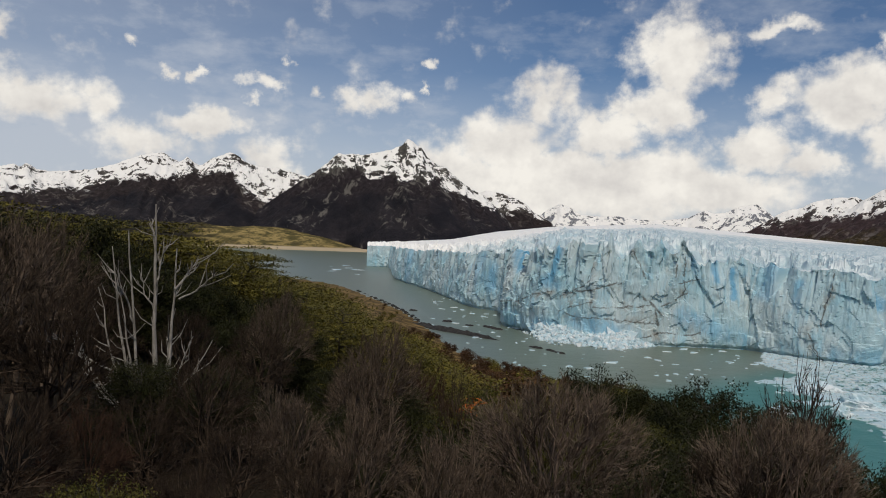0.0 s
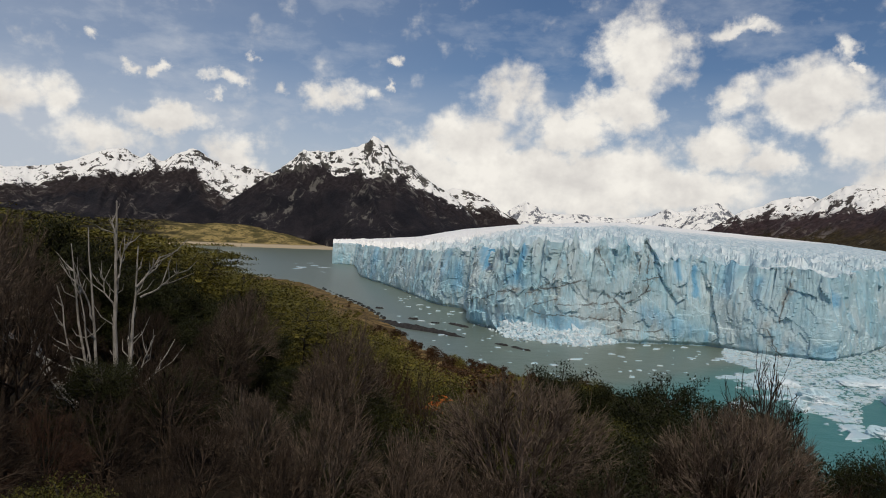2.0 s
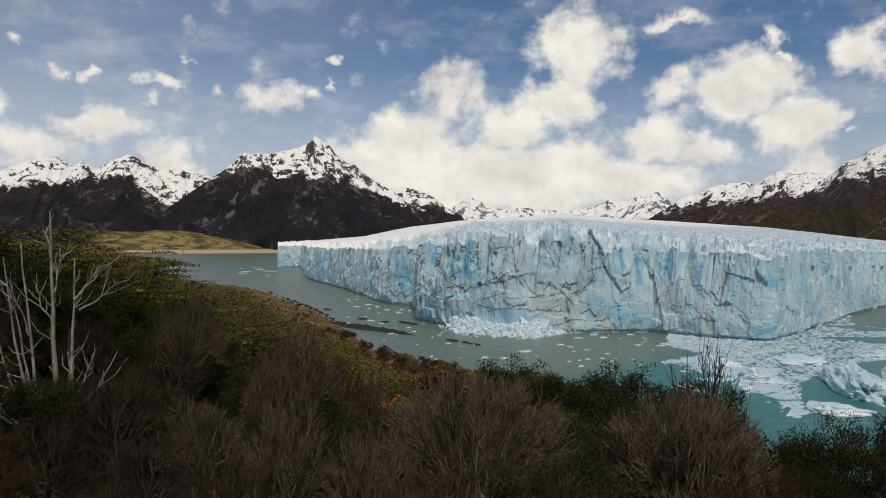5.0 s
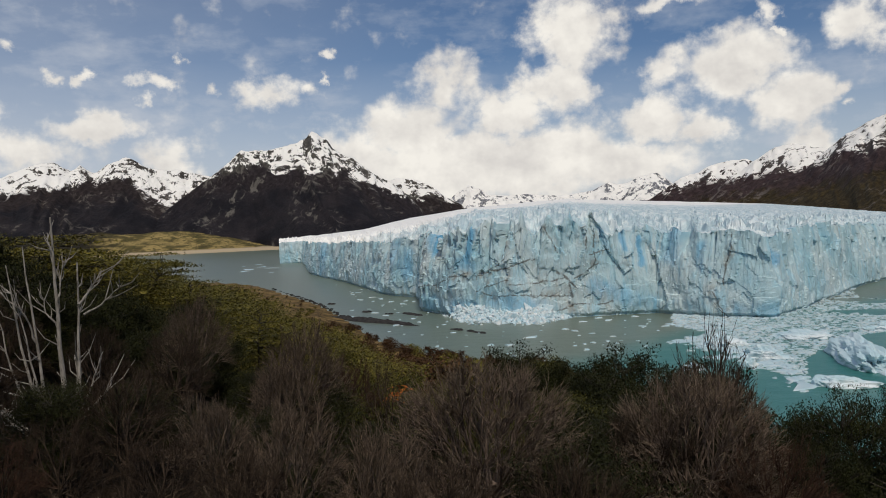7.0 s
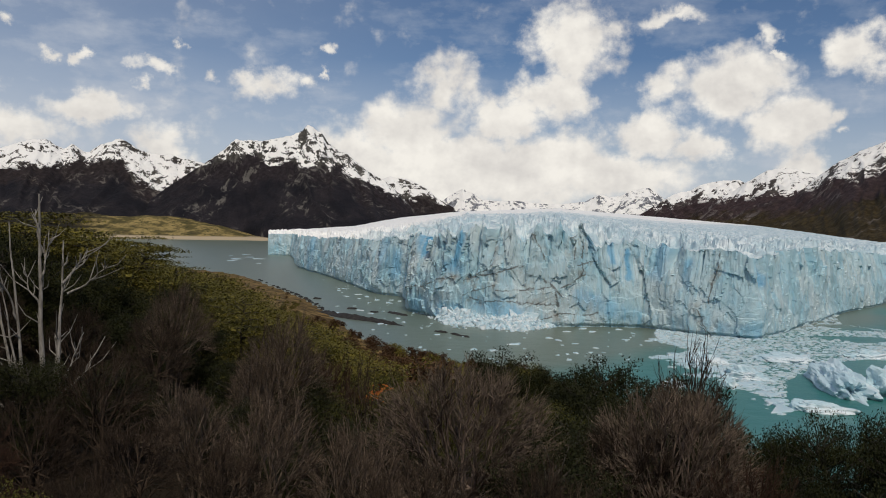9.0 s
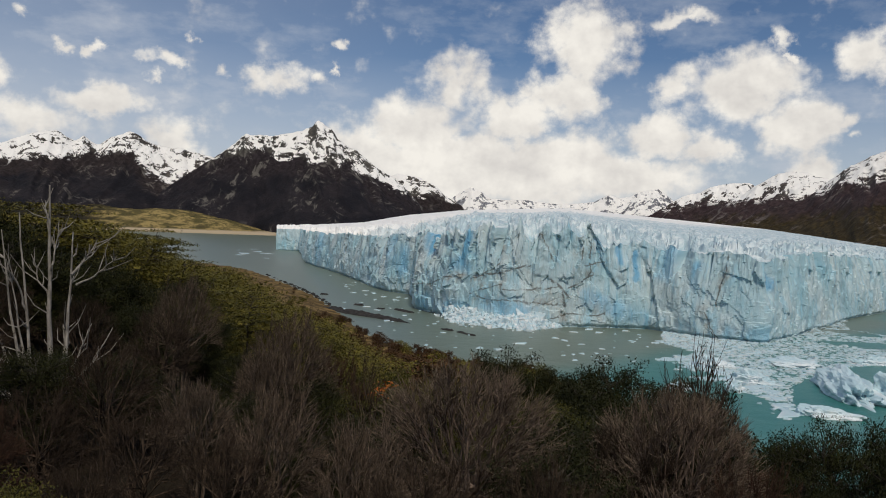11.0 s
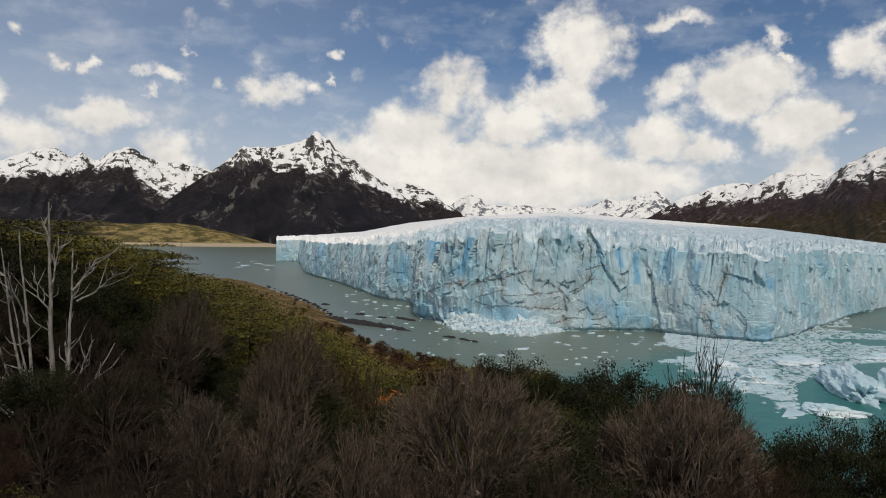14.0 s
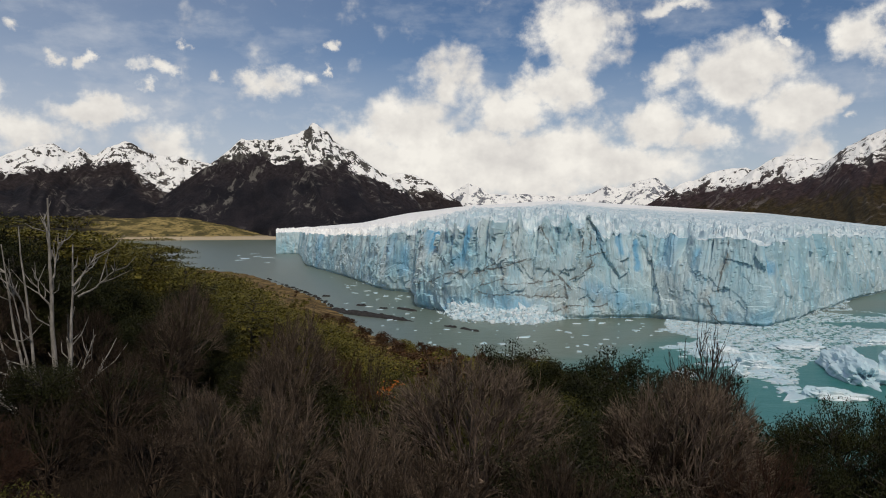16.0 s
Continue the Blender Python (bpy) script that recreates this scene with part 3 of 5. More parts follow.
def front_line(step=1.0):
    """Resampled waterline of the ice front: points, inward normals, arc lengths."""
    pts = np.array([at(a, r)[:2] for a, r in FRONT])
    d = np.r_[0, np.cumsum(np.hypot(*np.diff(pts, axis=0).T))]
    away = np.hypot(*pts.T)
    s = [0.0]
    while s[-1] < d[-1] - 3:
        s.append(s[-1] + step * float(np.clip(np.interp(s[-1], d, away) / 470, 1.0, 3.0) * (3.0 if s[-1] > d[-2] else 1.0)))
    s = np.array(s)
    line = np.stack([np.interp(s, d, pts[:, 0]), np.interp(s, d, pts[:, 1])], 1)
    k = np.hanning(11)
    k /= k.sum()
    pad = np.pad(line, ((5, 5), (0, 0)), "edge")
    line = np.stack([np.convolve(pad[:, i], k, "valid") for i in (0, 1)], 1)
    t = np.gradient(line, axis=0)
    t /= np.linalg.norm(t, axis=1)[:, None]
    return line, np.stack([-t[:, 1], t[:, 0]], 1), s


def facets(x, y, cell_x, cell_y, seed, deep, turn_x, turn_y):
    """Depth of a broken face: each irregular cell is a flat piece with its own depth and turn."""
    gx, gy = x / cell_x, y / cell_y
    ix, iy = np.floor(gx).astype(np.int64), np.floor(gy).astype(np.int64)
    best, out, k = np.full(gx.shape, 1e9), np.zeros(gx.shape), int(seed * 10)
    for dx in (-1, 0, 1):
        for dy in (-1, 0, 1):
            cx, cy = ix + dx, iy + dy
            ox, oy = gx - cx - lattice(cx, cy, k), gy - cy - lattice(cx, cy, k + 1)
            d = ox * ox + oy * oy
            depth = deep * (lattice(cx, cy, k + 2) - 0.5) + cell_x * turn_x * 2 * (lattice(cx, cy, k + 3) - 0.5) * ox + cell_y * turn_y * 2 * (lattice(cx, cy, k + 4) - 0.5) * oy
            near = d < best
            best, out = np.where(near, d, best), np.where(near, depth, out)
    return out


def build_glacier():
    line, inward, s = front_line(0.75)
    az = np.degrees(np.arctan2(line[:, 0], line[:, 1]))
    h = np.interp(az, *zip(*TOP))
    teeth = 9 * (ridged(s / 16, 0.3, 0, 3) - 0.55) * np.interp(az, [-12, -4, -1, 12, 18, 40], [0.3, 0.6, 1.0, 1.0, 0.5, 0.4])
    h = h + teeth + 5 * (fbm(s / 60, 4.4) - 0.5) + 8 * (ridged(s / 7, 2.3, 0, 2) - 0.5) * np.interp(az, [-12, -3, 0, 12, 16, 40], [0.2, 0.4, 1.0, 1.0, 0.45, 0.35])
    for a, w, up in ((2.45, 0.22, 6), (2.75, 0.3, 7), (3.3, 0.25, 6), (4.2, 0.25, 4), (5.6, 0.3, 8), (7.6, 0.35, 5), (9.2, 0.3, 7), (0.9, 0.25, 4), (-1.4, 0.25, 5), (10.6, 0.3, 5), (12.4, 0.25, 3)):
        h += up * np.maximum(0, 1 - np.abs(az - a) / w)
    nz = 86
    v = np.linspace(0, 1, nz)
    S, V = np.meshgrid(s, v)
    Hh = h[None, :] * V
    bays = 18 * (fbm(S / 80, 1.7, V * 0.4, 3) - 0.5)
    drift = 3.5 * (fbm(S / 30, Hh / 40, 8.2, 3) - 0.5)
    # upright slabs and blocks with flat, slightly turned faces and sharp returns
    slabs = facets(S + drift * 0.5 + 0.10 * Hh, Hh, 13.0, 26.0, 3.1, 2.0, 0.14, 0.10)
    shards = facets(S + drift - 0.08 * Hh, Hh, 4.6, 17.0, 7.7, 3.2, 0.26, 0.12)
    blocks = facets(S + drift, Hh + drift, 3.2, 4.4, 5.9, 1.8, 0.22, 0.26)
    flutes = 2.4 * (1 - ridged((S + drift) / 9, Hh / 60, 2.2, 3))
    fine = 1.3 * (1 - ridged((S + drift * 0.6) / 3.3, Hh / 26, 6.2, 3))
    chips = 5.0 * (fbm(S / 9.0, Hh / 9.0, 9.1, 6) - 0.5)
    lumpy = facets(S + 0.15 * Hh + 2 * drift, Hh + drift, 8.0, 9.0, 1.3, 2.4, 0.24, 0.26)
    # deep vertical clefts between the pinnacles, opening upwards
    cleft = smooth(0.66, 0.92, ridged((S + drift) / 21, 0.7, Hh / 900, 2)) * 9 * smooth(0.48, 1.0, V + 0.3 * (fbm(S / 18, 5.1) - 0.5))
    upper = smooth(0.25, 0.75, V)
    broken = smooth(0.42, 0.62, fbm(S / 48, Hh / 30, 4.1, 3)) * np.interp(az, [-12, 9, 14, 40], [1, 1, 0.55, 0.5])[None, :]
    chips, blocks = chips * (0.35 + 0.9 * broken), blocks * (0.20 + 0.9 * broken)
    calm = np.interp(az, [-12, -3, -1, 9, 14, 40], [0.6, 0.6, 1, 1, 0.8, 0.7])[None, :]
    rugged = np.interp(az, [-12, -3, -1, 8, 12, 40], [0.5, 0.5, 0.9, 0.9, 0.35, 0.3])[None, :]
    depth = bays + calm * (slabs * (0.30 + 0.50 * upper) + shards * (0.45 + 0.55 * upper) + (flutes + fine) * (0.25 + 0.75 * upper)) + chips * (0.65 + 0.35 * rugged) + (blocks + lumpy) * (1.0 - 0.75 * upper) * rugged + cleft
    # the lower middle of the front is a smoother face
    even = np.exp(-((az - 6.0) / 4.5) ** 2)[None, :] * smooth(0.62, 0.30, V + 0.5 * (fbm(S / 22, Hh / 15, 6.6, 3) - 0.5))
    depth = depth * (1 - 0.40 * even) + 0.40 * even * bays
    depth -= np.median(depth, axis=0)[None, :] * 0.55
    depth += 4.0 * V ** 2 + 1.6 * smooth(0.05, 0.0, V) - 4.0
    depth *= np.interp(s, [0, 30], [0.3, 1])[None, :]
    wallx = line[None, :, 0] + inward[None, :, 0] * depth
    wally = line[None, :, 1] + inward[None, :, 1] * depth
    wallz = Hh - 1.5 * (V == 0)
    me = mesh_of("front_wall", np.stack([wallx, wally, wallz], -1).reshape(-1, 3), grid_faces(nz, len(s)), ICE_WALL)
    set_uv(me, ((S - np.interp(6.5, az, s)) / 100).ravel(), (Hh / 100).ravel())
    # upper surface: outward from the brink to the back margin, broken into seracs
    nr = 150
    u = np.linspace(0, 1, nr)[:, None] ** 2.1
    bx, by, bz = wallx[-1], wally[-1], wallz[-1]
    br = np.hypot(bx, by)
    baz = np.degrees(np.arctan2(bx, by))
    rend = np.maximum(np.interp(baz, [b[0] for b in BACK], [b[1] for b in BACK]), br + 60)
    zend = 55 + rend * np.tan(np.radians(np.interp(baz, [b[0] for b in BACK], [b[2] for b in BACK])))
    RR = br + (rend - br) * u
    TX, TY = RR * np.sin(np.radians(baz)), RR * np.cos(np.radians(baz))
    grow = smooth(0, 40, RR - br)
    mean = np.interp(baz, *zip(*TOP)) - 1.0
    base = mean + (zend - mean) * ((RR - br) / (rend - br)) ** 0.9
    crev = 0.6 * ridged(TX / 15 + 0.6 * fbm(TX / 60, TY / 60), TY / 26, 0.4, 4) + 0.4 * ridged(TX / 6, TY / 17, 3.4, 3)
    seracs = (crev - 0.5) * (17 * np.exp(-(RR - br) / 300) + 10.0 * np.exp(-(RR - br) / 900) + 0.8)
    swell = 10 * (fbm(TX / 170, TY / 170, 2, 3) - 0.5) * smooth(50, 400, RR - br) * smooth(1.0, 0.8, u)
    TZ = bz * (1 - grow) + (base + seracs + swell) * grow
    TZ[-1] -= 30
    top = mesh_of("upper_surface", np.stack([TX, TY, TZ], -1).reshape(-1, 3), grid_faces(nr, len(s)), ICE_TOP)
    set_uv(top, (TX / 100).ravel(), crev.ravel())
    ice = new("glacier")
    part("front_wall", me, ice, "sheer pale blue ice cliff with vertical fractures and dirty seams")
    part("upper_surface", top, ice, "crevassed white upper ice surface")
    return tagged(ice, label="huge blue-white glacier with a sheer calving front standing in the lake", category="glacier")


glacier = build_glacier()


# ---------------------------------------------------------------- mountains
def mountain(name, material, crest, far, snowline, foot, label, az_step=0.08, rows=110, rough=1.0):
    """A range from its crest line and snow line (azimuth, elevation angle) at far metres, falling to foot metres from the viewpoint."""
    ca, ce = (np.array(c, float) for c in zip(*crest))
    a = np.arange(ca[0], ca[-1] + az_step / 2, az_step)
    want = np.interp(a, ca, ce)
    want = want + 0.10 * rough * (ridged(a * 2.3, far * 0.01, 0, 4) - 0.6)
    foot_r = np.interp(a, *zip(*foot))
    crest_z = 55 + far * np.tan(np.radians(want))
    k = np.hanning(25)
    calm = np.convolve(np.pad(crest_z, 12, "edge"), k / k.sum(), "valid")
    u = np.linspace(0, 1.12, rows)[:, None]
    r = foot_r + (far - foot_r) * u + 70 * (fbm(a * 0.9, far * 0.02, 0, 3) - 0.5) * smooth(0.6, 1, u)
    x, y = r * np.sin(np.radians(a)), r * np.cos(np.radians(a))
    prof = np.where(u <= 1, 0.72 * u + 0.28 * u ** 2.4, 1 - 2.5 * (u - 1))
    tip = smooth(0.6, 1.0, u)
    rise = calm * (1 - tip) + crest_z * tip - 20
    # spurs and gullies run down from the crest, leaning to either side
    lean = a[None, :] * 0.62 + 5.0 * (1 - u) * (value_noise(a * 0.16, 3.1 + far)[None, :] - 0.5) + 0.9 * fbm(x / 190, y / 190, 2, 4)
    spurs = ridged(lean, u * 0.45, far * 0.001, 2) - 0.5
    gullies = ridged(lean * 3.1, u * 1.1, 2.3, 4) - 0.5
    crags = ridged(x / 60, y / 60, u * 4, 5) - 0.5 + 1.6 * (fbm(x / 110, y / 110, u * 5 + far, 5) - 0.5)
    damp = np.sin(np.pi * np.clip(u, 0, 1) ** 0.9) ** 0.8
    z = 20 + rise * prof + rough * (spurs * 0.12 * rise * damp + gullies * 0.045 * rise * (damp * 0.6 + 0.4 * smooth(0.35, 0.8, u) * (u < 1)) + crags * (6 + 22 * smooth(0.4, 0.8, u) - 16 * smooth(0.85, 1.0, u)))
    # the skyline keeps the crest's height
    for width in (25, 15, 9):
        tan = (z - 55) / r
        top = tan.argmax(axis=0)
        gap = (np.tan(np.radians(want)) - tan.max(axis=0)) * r[top, np.arange(len(a))]
        k = np.hanning(width)
        gap = np.convolve(np.pad(gap, width // 2, "edge"), k / k.sum(), "valid")
        z = z + gap[None, :] * smooth(0.45, 1.0, u)
    z -= 30 * smooth(0.06, 0, u)
    me = mesh_of(name, np.stack([x, y, z], -1).reshape(-1, 3), grid_faces(rows, len(a)), material, True)
    line = 55 + (foot_r + 0.78 * (far - foot_r)) * np.tan(np.radians(np.interp(a, *zip(*snowline))))
    set_uv(me, (np.broadcast_to(a, z.shape) / 10).ravel(), ((z - line) / 100).ravel())
    return tagged(new(name, me), label=label, category="mountain")


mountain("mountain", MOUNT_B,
         [(-48, 3.3), (-43, 4.1), (-40, 3.6), (-36.73, 3.97), (-36.1, 4.17), (-35.83, 3.97), (-35.39, 4.26), (-34.79, 3.94), (-34.13, 3.81), (-33.13, 3.92), (-32.11, 4.07),
          (-31.25, 4.21), (-30.38, 4.5), (-29.5, 4.87), (-28.61, 5.29), (-27.71, 5.55), (-26.97, 5.65), (-26.59, 5.4), (-25.94, 5.05), (-25.35, 5.45), (-24.69, 4.9),
          (-24.31, 4.96), (-23.75, 5.4), (-22.79, 5.82), (-22.52, 5.96), (-22.01, 5.79), (-21.32, 5.31), (-20.4, 5.09), (-19.6, 5.01), (-19.2, 5.07), (-18.59, 4.86),
          (-17.78, 4.74), (-16.95, 4.54), (-15, 3.4), (-13, 2.5)],
         4700, [(-36.69, 2.45), (-34.75, 2.5), (-33.44, 3.03), (-32.42, 2.91), (-31.39, 3.17), (-30.7, 3.48), (-28.93, 3.91), (-28.21, 4.03), (-27.1, 3.95), (-25.99, 4.18),
          (-24.48, 4.47), (-22.95, 4.69), (-22.16, 4.33), (-21.34, 3.37), (-19.92, 2.62), (-18.93, 3.08), (-18.14, 3.53), (-16.95, 4.29)],
         [(-48, 3650), (-28, 3750), (-24, 3930), (-13, 3950)], "long dark brown range with snow on its crests")
mountain("mountain", MOUNT_B,
         [(-5.5, 2.8), (-4.13, 3.82), (-3.63, 4.01), (-2.87, 3.95), (-2.03, 3.81), (-1.39, 3.49), (-0.75, 3.09), (-0.1, 2.53), (0.53, 2.21), (1.5, 1.65), (2.3, 1.3)]
          ,
         4850, [(-3.7, 3.4), (-2.82, 2.48), (-1.98, 2.38), (-0.74, 2.66), (0.54, 2.05)],
         [(-6, 4200), (2.5, 4450)], "grey mountain shoulder with a patch of snow")
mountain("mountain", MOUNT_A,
         [(-22.5, 0.6), (-20.5, 1.9), (-18.7, 3.22), (-17.92, 3.84), (-17.12, 4.41), (-16.32, 4.99), (-15.52, 5.61), (-14.88, 6.26), (-14.72, 6.39), (-14.3, 6.25),
          (-13.68, 6.36), (-13.06, 6.27), (-12.43, 6.42), (-11.4, 6.64), (-10.57, 6.92), (-10.07, 7.15), (-9.83, 7.45), (-9.67, 7.67), (-9.41, 7.55), (-8.98, 7.24),
          (-8.55, 6.97), (-8.23, 6.44), (-7.37, 5.8), (-6.73, 5.58), (-6.29, 5.17), (-5.42, 4.49), (-4.56, 3.98), (-3.92, 3.7), (-3.27, 3.18), (-2.39, 2.29), (-1.74, 1.55),
          (-1.08, 0.86)],
         4300, [(-17.13, 4.62), (-16.12, 5.04), (-14.68, 5.16), (-13.64, 5.21), (-12.58, 4.76), (-11.95, 4.7), (-10.92, 4.99), (-10.28, 4.69), (-8.8, 4.75), (-7.95, 4.53),
          (-7.55, 4.96), (-6.68, 4.24), (-5.39, 3.66), (-4.11, 3.28), (-2.83, 2.69)],
         [(-22.5, 3900), (-14, 3880), (-11, 3560), (-8, 3480), (-1.1, 3550)], "dark massif with a sharp snowy summit")
mountain("mountain", MOUNT_D,
         [(0.2, 2.2), (0.9, 2.75), (1.82, 3.24), (2.65, 2.91), (3.26, 2.45), (4.3, 2.36), (5.98, 2.39), (7.84, 2.2), (9.28, 2.21), (10.92, 2.44), (11.96, 2.99),
          (12.55, 2.75), (13.35, 2.83), (14.16, 3.26), (14.96, 3.41), (15.35, 3.5), (15.92, 3.06), (16.48, 2.62), (16.85, 2.28), (19, 1.9)],
         4930, [(0, 0.4), (11, 0.6), (12.5, 1.4), (16, 1.6), (19, 1.0)],
         [(0.2, 4600), (19, 4500)], "pale snowfield and small icy peaks under the cloud", rough=0.7)
mountain("mountain", MOUNT_C,
         [(13.6, 0.8), (14.48, 1.33), (15.48, 1.96), (16.29, 2.51), (16.88, 2.88), (17.46, 3.12), (18.23, 3.26), (18.81, 3.62), (19.57, 3.83), (20.32, 3.97), (21.42, 4.0),
          (22.3, 3.47), (24.5, 2.6)],
         4550, [(15.49, 2.16), (16.85, 2.2), (17.44, 2.56), (18.6, 2.88), (19.71, 2.72), (20.65, 3.01)],
         [(13.6, 4250), (25, 3500)], "rust-red mountain with a thin snow cap")
mountain("mountain", MOUNT_C,
         [(16.04, 1.04), (18.36, 1.58), (20.28, 2.84), (21.02, 3.18), (21.78, 3.78), (22.51, 4.22), (23.24, 4.66), (23.95, 4.78), (24.47, 4.81), (24.99, 4.69),
          (25.67, 4.47), (26.17, 4.39), (28, 3.6), (30, 2.6)],
         4100, [(20.65, 3.01), (22.11, 3.09), (22.84, 3.35), (23.89, 3.15), (24.76, 3.08), (25.64, 3.57), (26.17, 4.28)],
         [(16, 3800), (30, 2600)], "reddish brown mountain with a rounded snowy top")
mountain("mountain", MOUNT_C,
         [(18.32, 0.5), (20.58, 1.14), (22.44, 2.05), (24.23, 2.7), (24.93, 2.95), (25.63, 3.46), (26.16, 3.98), (26.51, 4.32), (27.02, 4.75), (27.53, 5.14), (28.2, 5.48),
          (28.7, 5.75), (29.18, 5.95), (29.92, 6.26), (31.5, 6.7), (33, 7.2), (35.5, 7.0), (40, 5.8), (48, 4.0)],
         3500, [(25.64, 3.76), (26.33, 3.96), (27.34, 4.17), (27.67, 4.32), (28.31, 4.0), (28.96, 4.08), (29.87, 4.65)],
         [(18.3, 3050), (22.6, 2700), (30, 1800), (38, 1550), (48, 1500)], "steep brown and dark green mountain streaked with snow")


# ---------------------------------------------------------------- plants
def tubes(segs, sides=3):
    """Tapered prisms along segments (x0 y0 z0 x1 y1 z1 r0 r1)."""
    s = np.array(segs, float)
    p0, p1 = s[:, :3], s[:, 3:6]
    d = p1 - p0
    d /= np.linalg.norm(d, axis=1)[:, None] + 1e-9
    ref = np.where(np.abs(d[:, 2:3]) > 0.9, [[1.0, 0, 0]], [[0, 0, 1.0]])
    a = np.cross(d, ref)
    a /= np.linalg.norm(a, axis=1)[:, None] + 1e-9
    b = np.cross(d, a)
    ang = np.arange(sides) * 2 * np.pi / sides
    ring = a[:, None, :] * np.cos(ang)[None, :, None] + b[:, None, :] * np.sin(ang)[None, :, None]
    v = np.concatenate([p0[:, None] + ring * s[:, 6, None, None], p1[:, None] + ring * s[:, 7, None, None]], 1).reshape(-1, 3)
    k = np.arange(sides)
    f = np.stack([k, (k + 1) % sides, (k + 1) % sides + sides, k + sides], -1)
    return v, (f[None] + (np.arange(len(s)) * 2 * sides)[:, None, None]).reshape(-1, 4)


def bare_shrub(seed, limbs, bark, label, wide=0.5, height=3.0, rise=0.15, forks=5, sprays=6, tips=9, radius=0.026, lumps=0.22, thin=0.0036, name="bare_shrub", limb=None, loose=1.0):
    """A leafless shrub: limbs leave a few trunks and fork twice towards a lumpy dome, ending in sprays of fine twigs. Returns it with its height."""
    rng = np.random.default_rng(seed)
    top = new(name)
    limb = limb or bark

    def lifted(v):
        """From the crown's middle to the ground."""
        return v + np.array([0, 0, 0.45 * height])

    def dome(d):
        """Distance from the crown's middle to its surface along unit directions."""
        e = 1 / np.sqrt((d[:, 0] ** 2 + d[:, 1] ** 2) / wide ** 2 + d[:, 2] ** 2 / 0.55 ** 2 + 1e-9)
        lump = value_noise(d[:, 0] * 4.2 + seed, d[:, 1] * 4.2, d[:, 2] * 4.2) * 0.7 + 0.3 * value_noise(d[:, 0] * 9 + seed, d[:, 1] * 9, d[:, 2] * 9)
        return height * e * (1 - lumps + 2 * lumps * lump)

    def unit(v):
        return v / (np.linalg.norm(v, axis=1)[:, None] + 1e-9)

    def bent(p0, p2, sag, r0, r1, n=3):
        """Segments along curves that leave p0 steeply and bend outwards to p2."""
        m = len(p0)
        ln = np.linalg.norm(p2 - p0, axis=1)[:, None]
        p1 = (p0 + p2) / 2 + rng.normal(0, 0.07, (m, 3)) * ln + np.array([0, 0, sag]) * ln
        u = np.linspace(0, 1, n + 1)[None, :, None]
        pts = (1 - u) ** 2 * p0[:, None] + 2 * u * (1 - u) * p1[:, None] + u * u * p2[:, None]
        r = np.linspace(r0, r1, n + 1)
        segs = np.concatenate([pts[:, :-1], pts[:, 1:], np.broadcast_to(r[:-1, None], (m, n, 1)), np.broadcast_to(r[1:, None], (m, n, 1))], 2)
        return pts, segs.reshape(-1, 8)

    def along(pts, count, lo, hi):
        """Points and headings part of the way along each curve."""
        n = pts.shape[1] - 1
        w = rng.uniform(lo, hi, (len(pts), count)) * n
        j = np.minimum(w.astype(int), n - 1)
        row = np.arange(len(pts))[:, None]
        a, b = pts[row, j], pts[row, j + 1]
        return (a + (b - a) * (w - j)[..., None]).reshape(-1, 3), unit((b - a).reshape(-1, 3))

    i = np.arange(limbs)
    up = np.arcsin(np.clip(rise + (1 - rise) * (i + 0.5) / limbs, -1, 1))
    az = i * 2.399963 + rng.uniform(-0.3, 0.3, limbs)
    d = unit(np.stack([np.cos(az) * np.cos(up) * wide, np.sin(az) * np.cos(up) * wide, np.sin(up) * 0.55], 1))
    # a few trunks carry the crown; its limbs leave them at different heights, the lower ones flatter
    trunk = np.arange(limbs) % 4
    lean = np.stack([np.cos(trunk * 1.57 + seed), np.sin(trunk * 1.57 + seed), 0 * trunk], 1) * 0.05 * height
    foot = np.stack([0 * az, 0 * az, np.full(limbs, -0.48 * height)], 1) + lean * 0.4
    knee = lean + np.stack([0 * az, 0 * az, height * rng.uniform(-0.22, 0.04, limbs)], 1)
    for k in range(4):
        v, f = tubes(bent(foot[k:k + 1], lean[k:k + 1] + np.array([[0, 0, 0.05 * height]]), 0.0, radius * 1.7, radius * 1.1, 5)[1], 6)
        part("stem", mesh_of("stem", lifted(v), f, limb, True), top)
    p1, s1 = bent(knee, d * (dome(d) * rng.uniform(0.55, 0.75, limbs))[:, None], 0.02, radius, radius * 0.5, 5)
    for k in range(0, limbs, 3):
        v, f = tubes(s1[k * 5:k * 5 + 5], 5)
        part("limb", mesh_of("limb", lifted(v), f, limb, True), top)
    rest = [s1[k * 5:k * 5 + 5] for k in range(limbs) if k % 3]
    q, h = along(p1, forks, 0.50, 1.0)
    d = unit(unit(q) * 0.55 + h * 0.45 + rng.normal(0, 0.30 * loose, q.shape))
    reach = np.maximum(dome(unit(q + d * 0.3 * height)) - np.linalg.norm(q, axis=1), 0.08 * height)
    p2, s2 = bent(q, q + d * (reach * rng.uniform(0.5, 0.85, len(q)))[:, None], 0.08, radius * 0.42, radius * 0.24, 4)
    q, h = along(p2, sprays, 0.30, 1.0)
    d = unit(h * 0.6 + unit(q) * 0.35 + rng.normal(0, 0.36 * loose, q.shape) + np.array([0, 0, 0.10]))
    reach = np.clip(dome(unit(q + d * 0.15 * height)) - np.linalg.norm(q, axis=1), 0.05 * height, 0.16 * height)
    p3, s3 = bent(q, q + d * (reach * rng.uniform(0.7, 1.15, len(q)))[:, None], 0.05, radius * 0.23, radius * 0.12, 3)
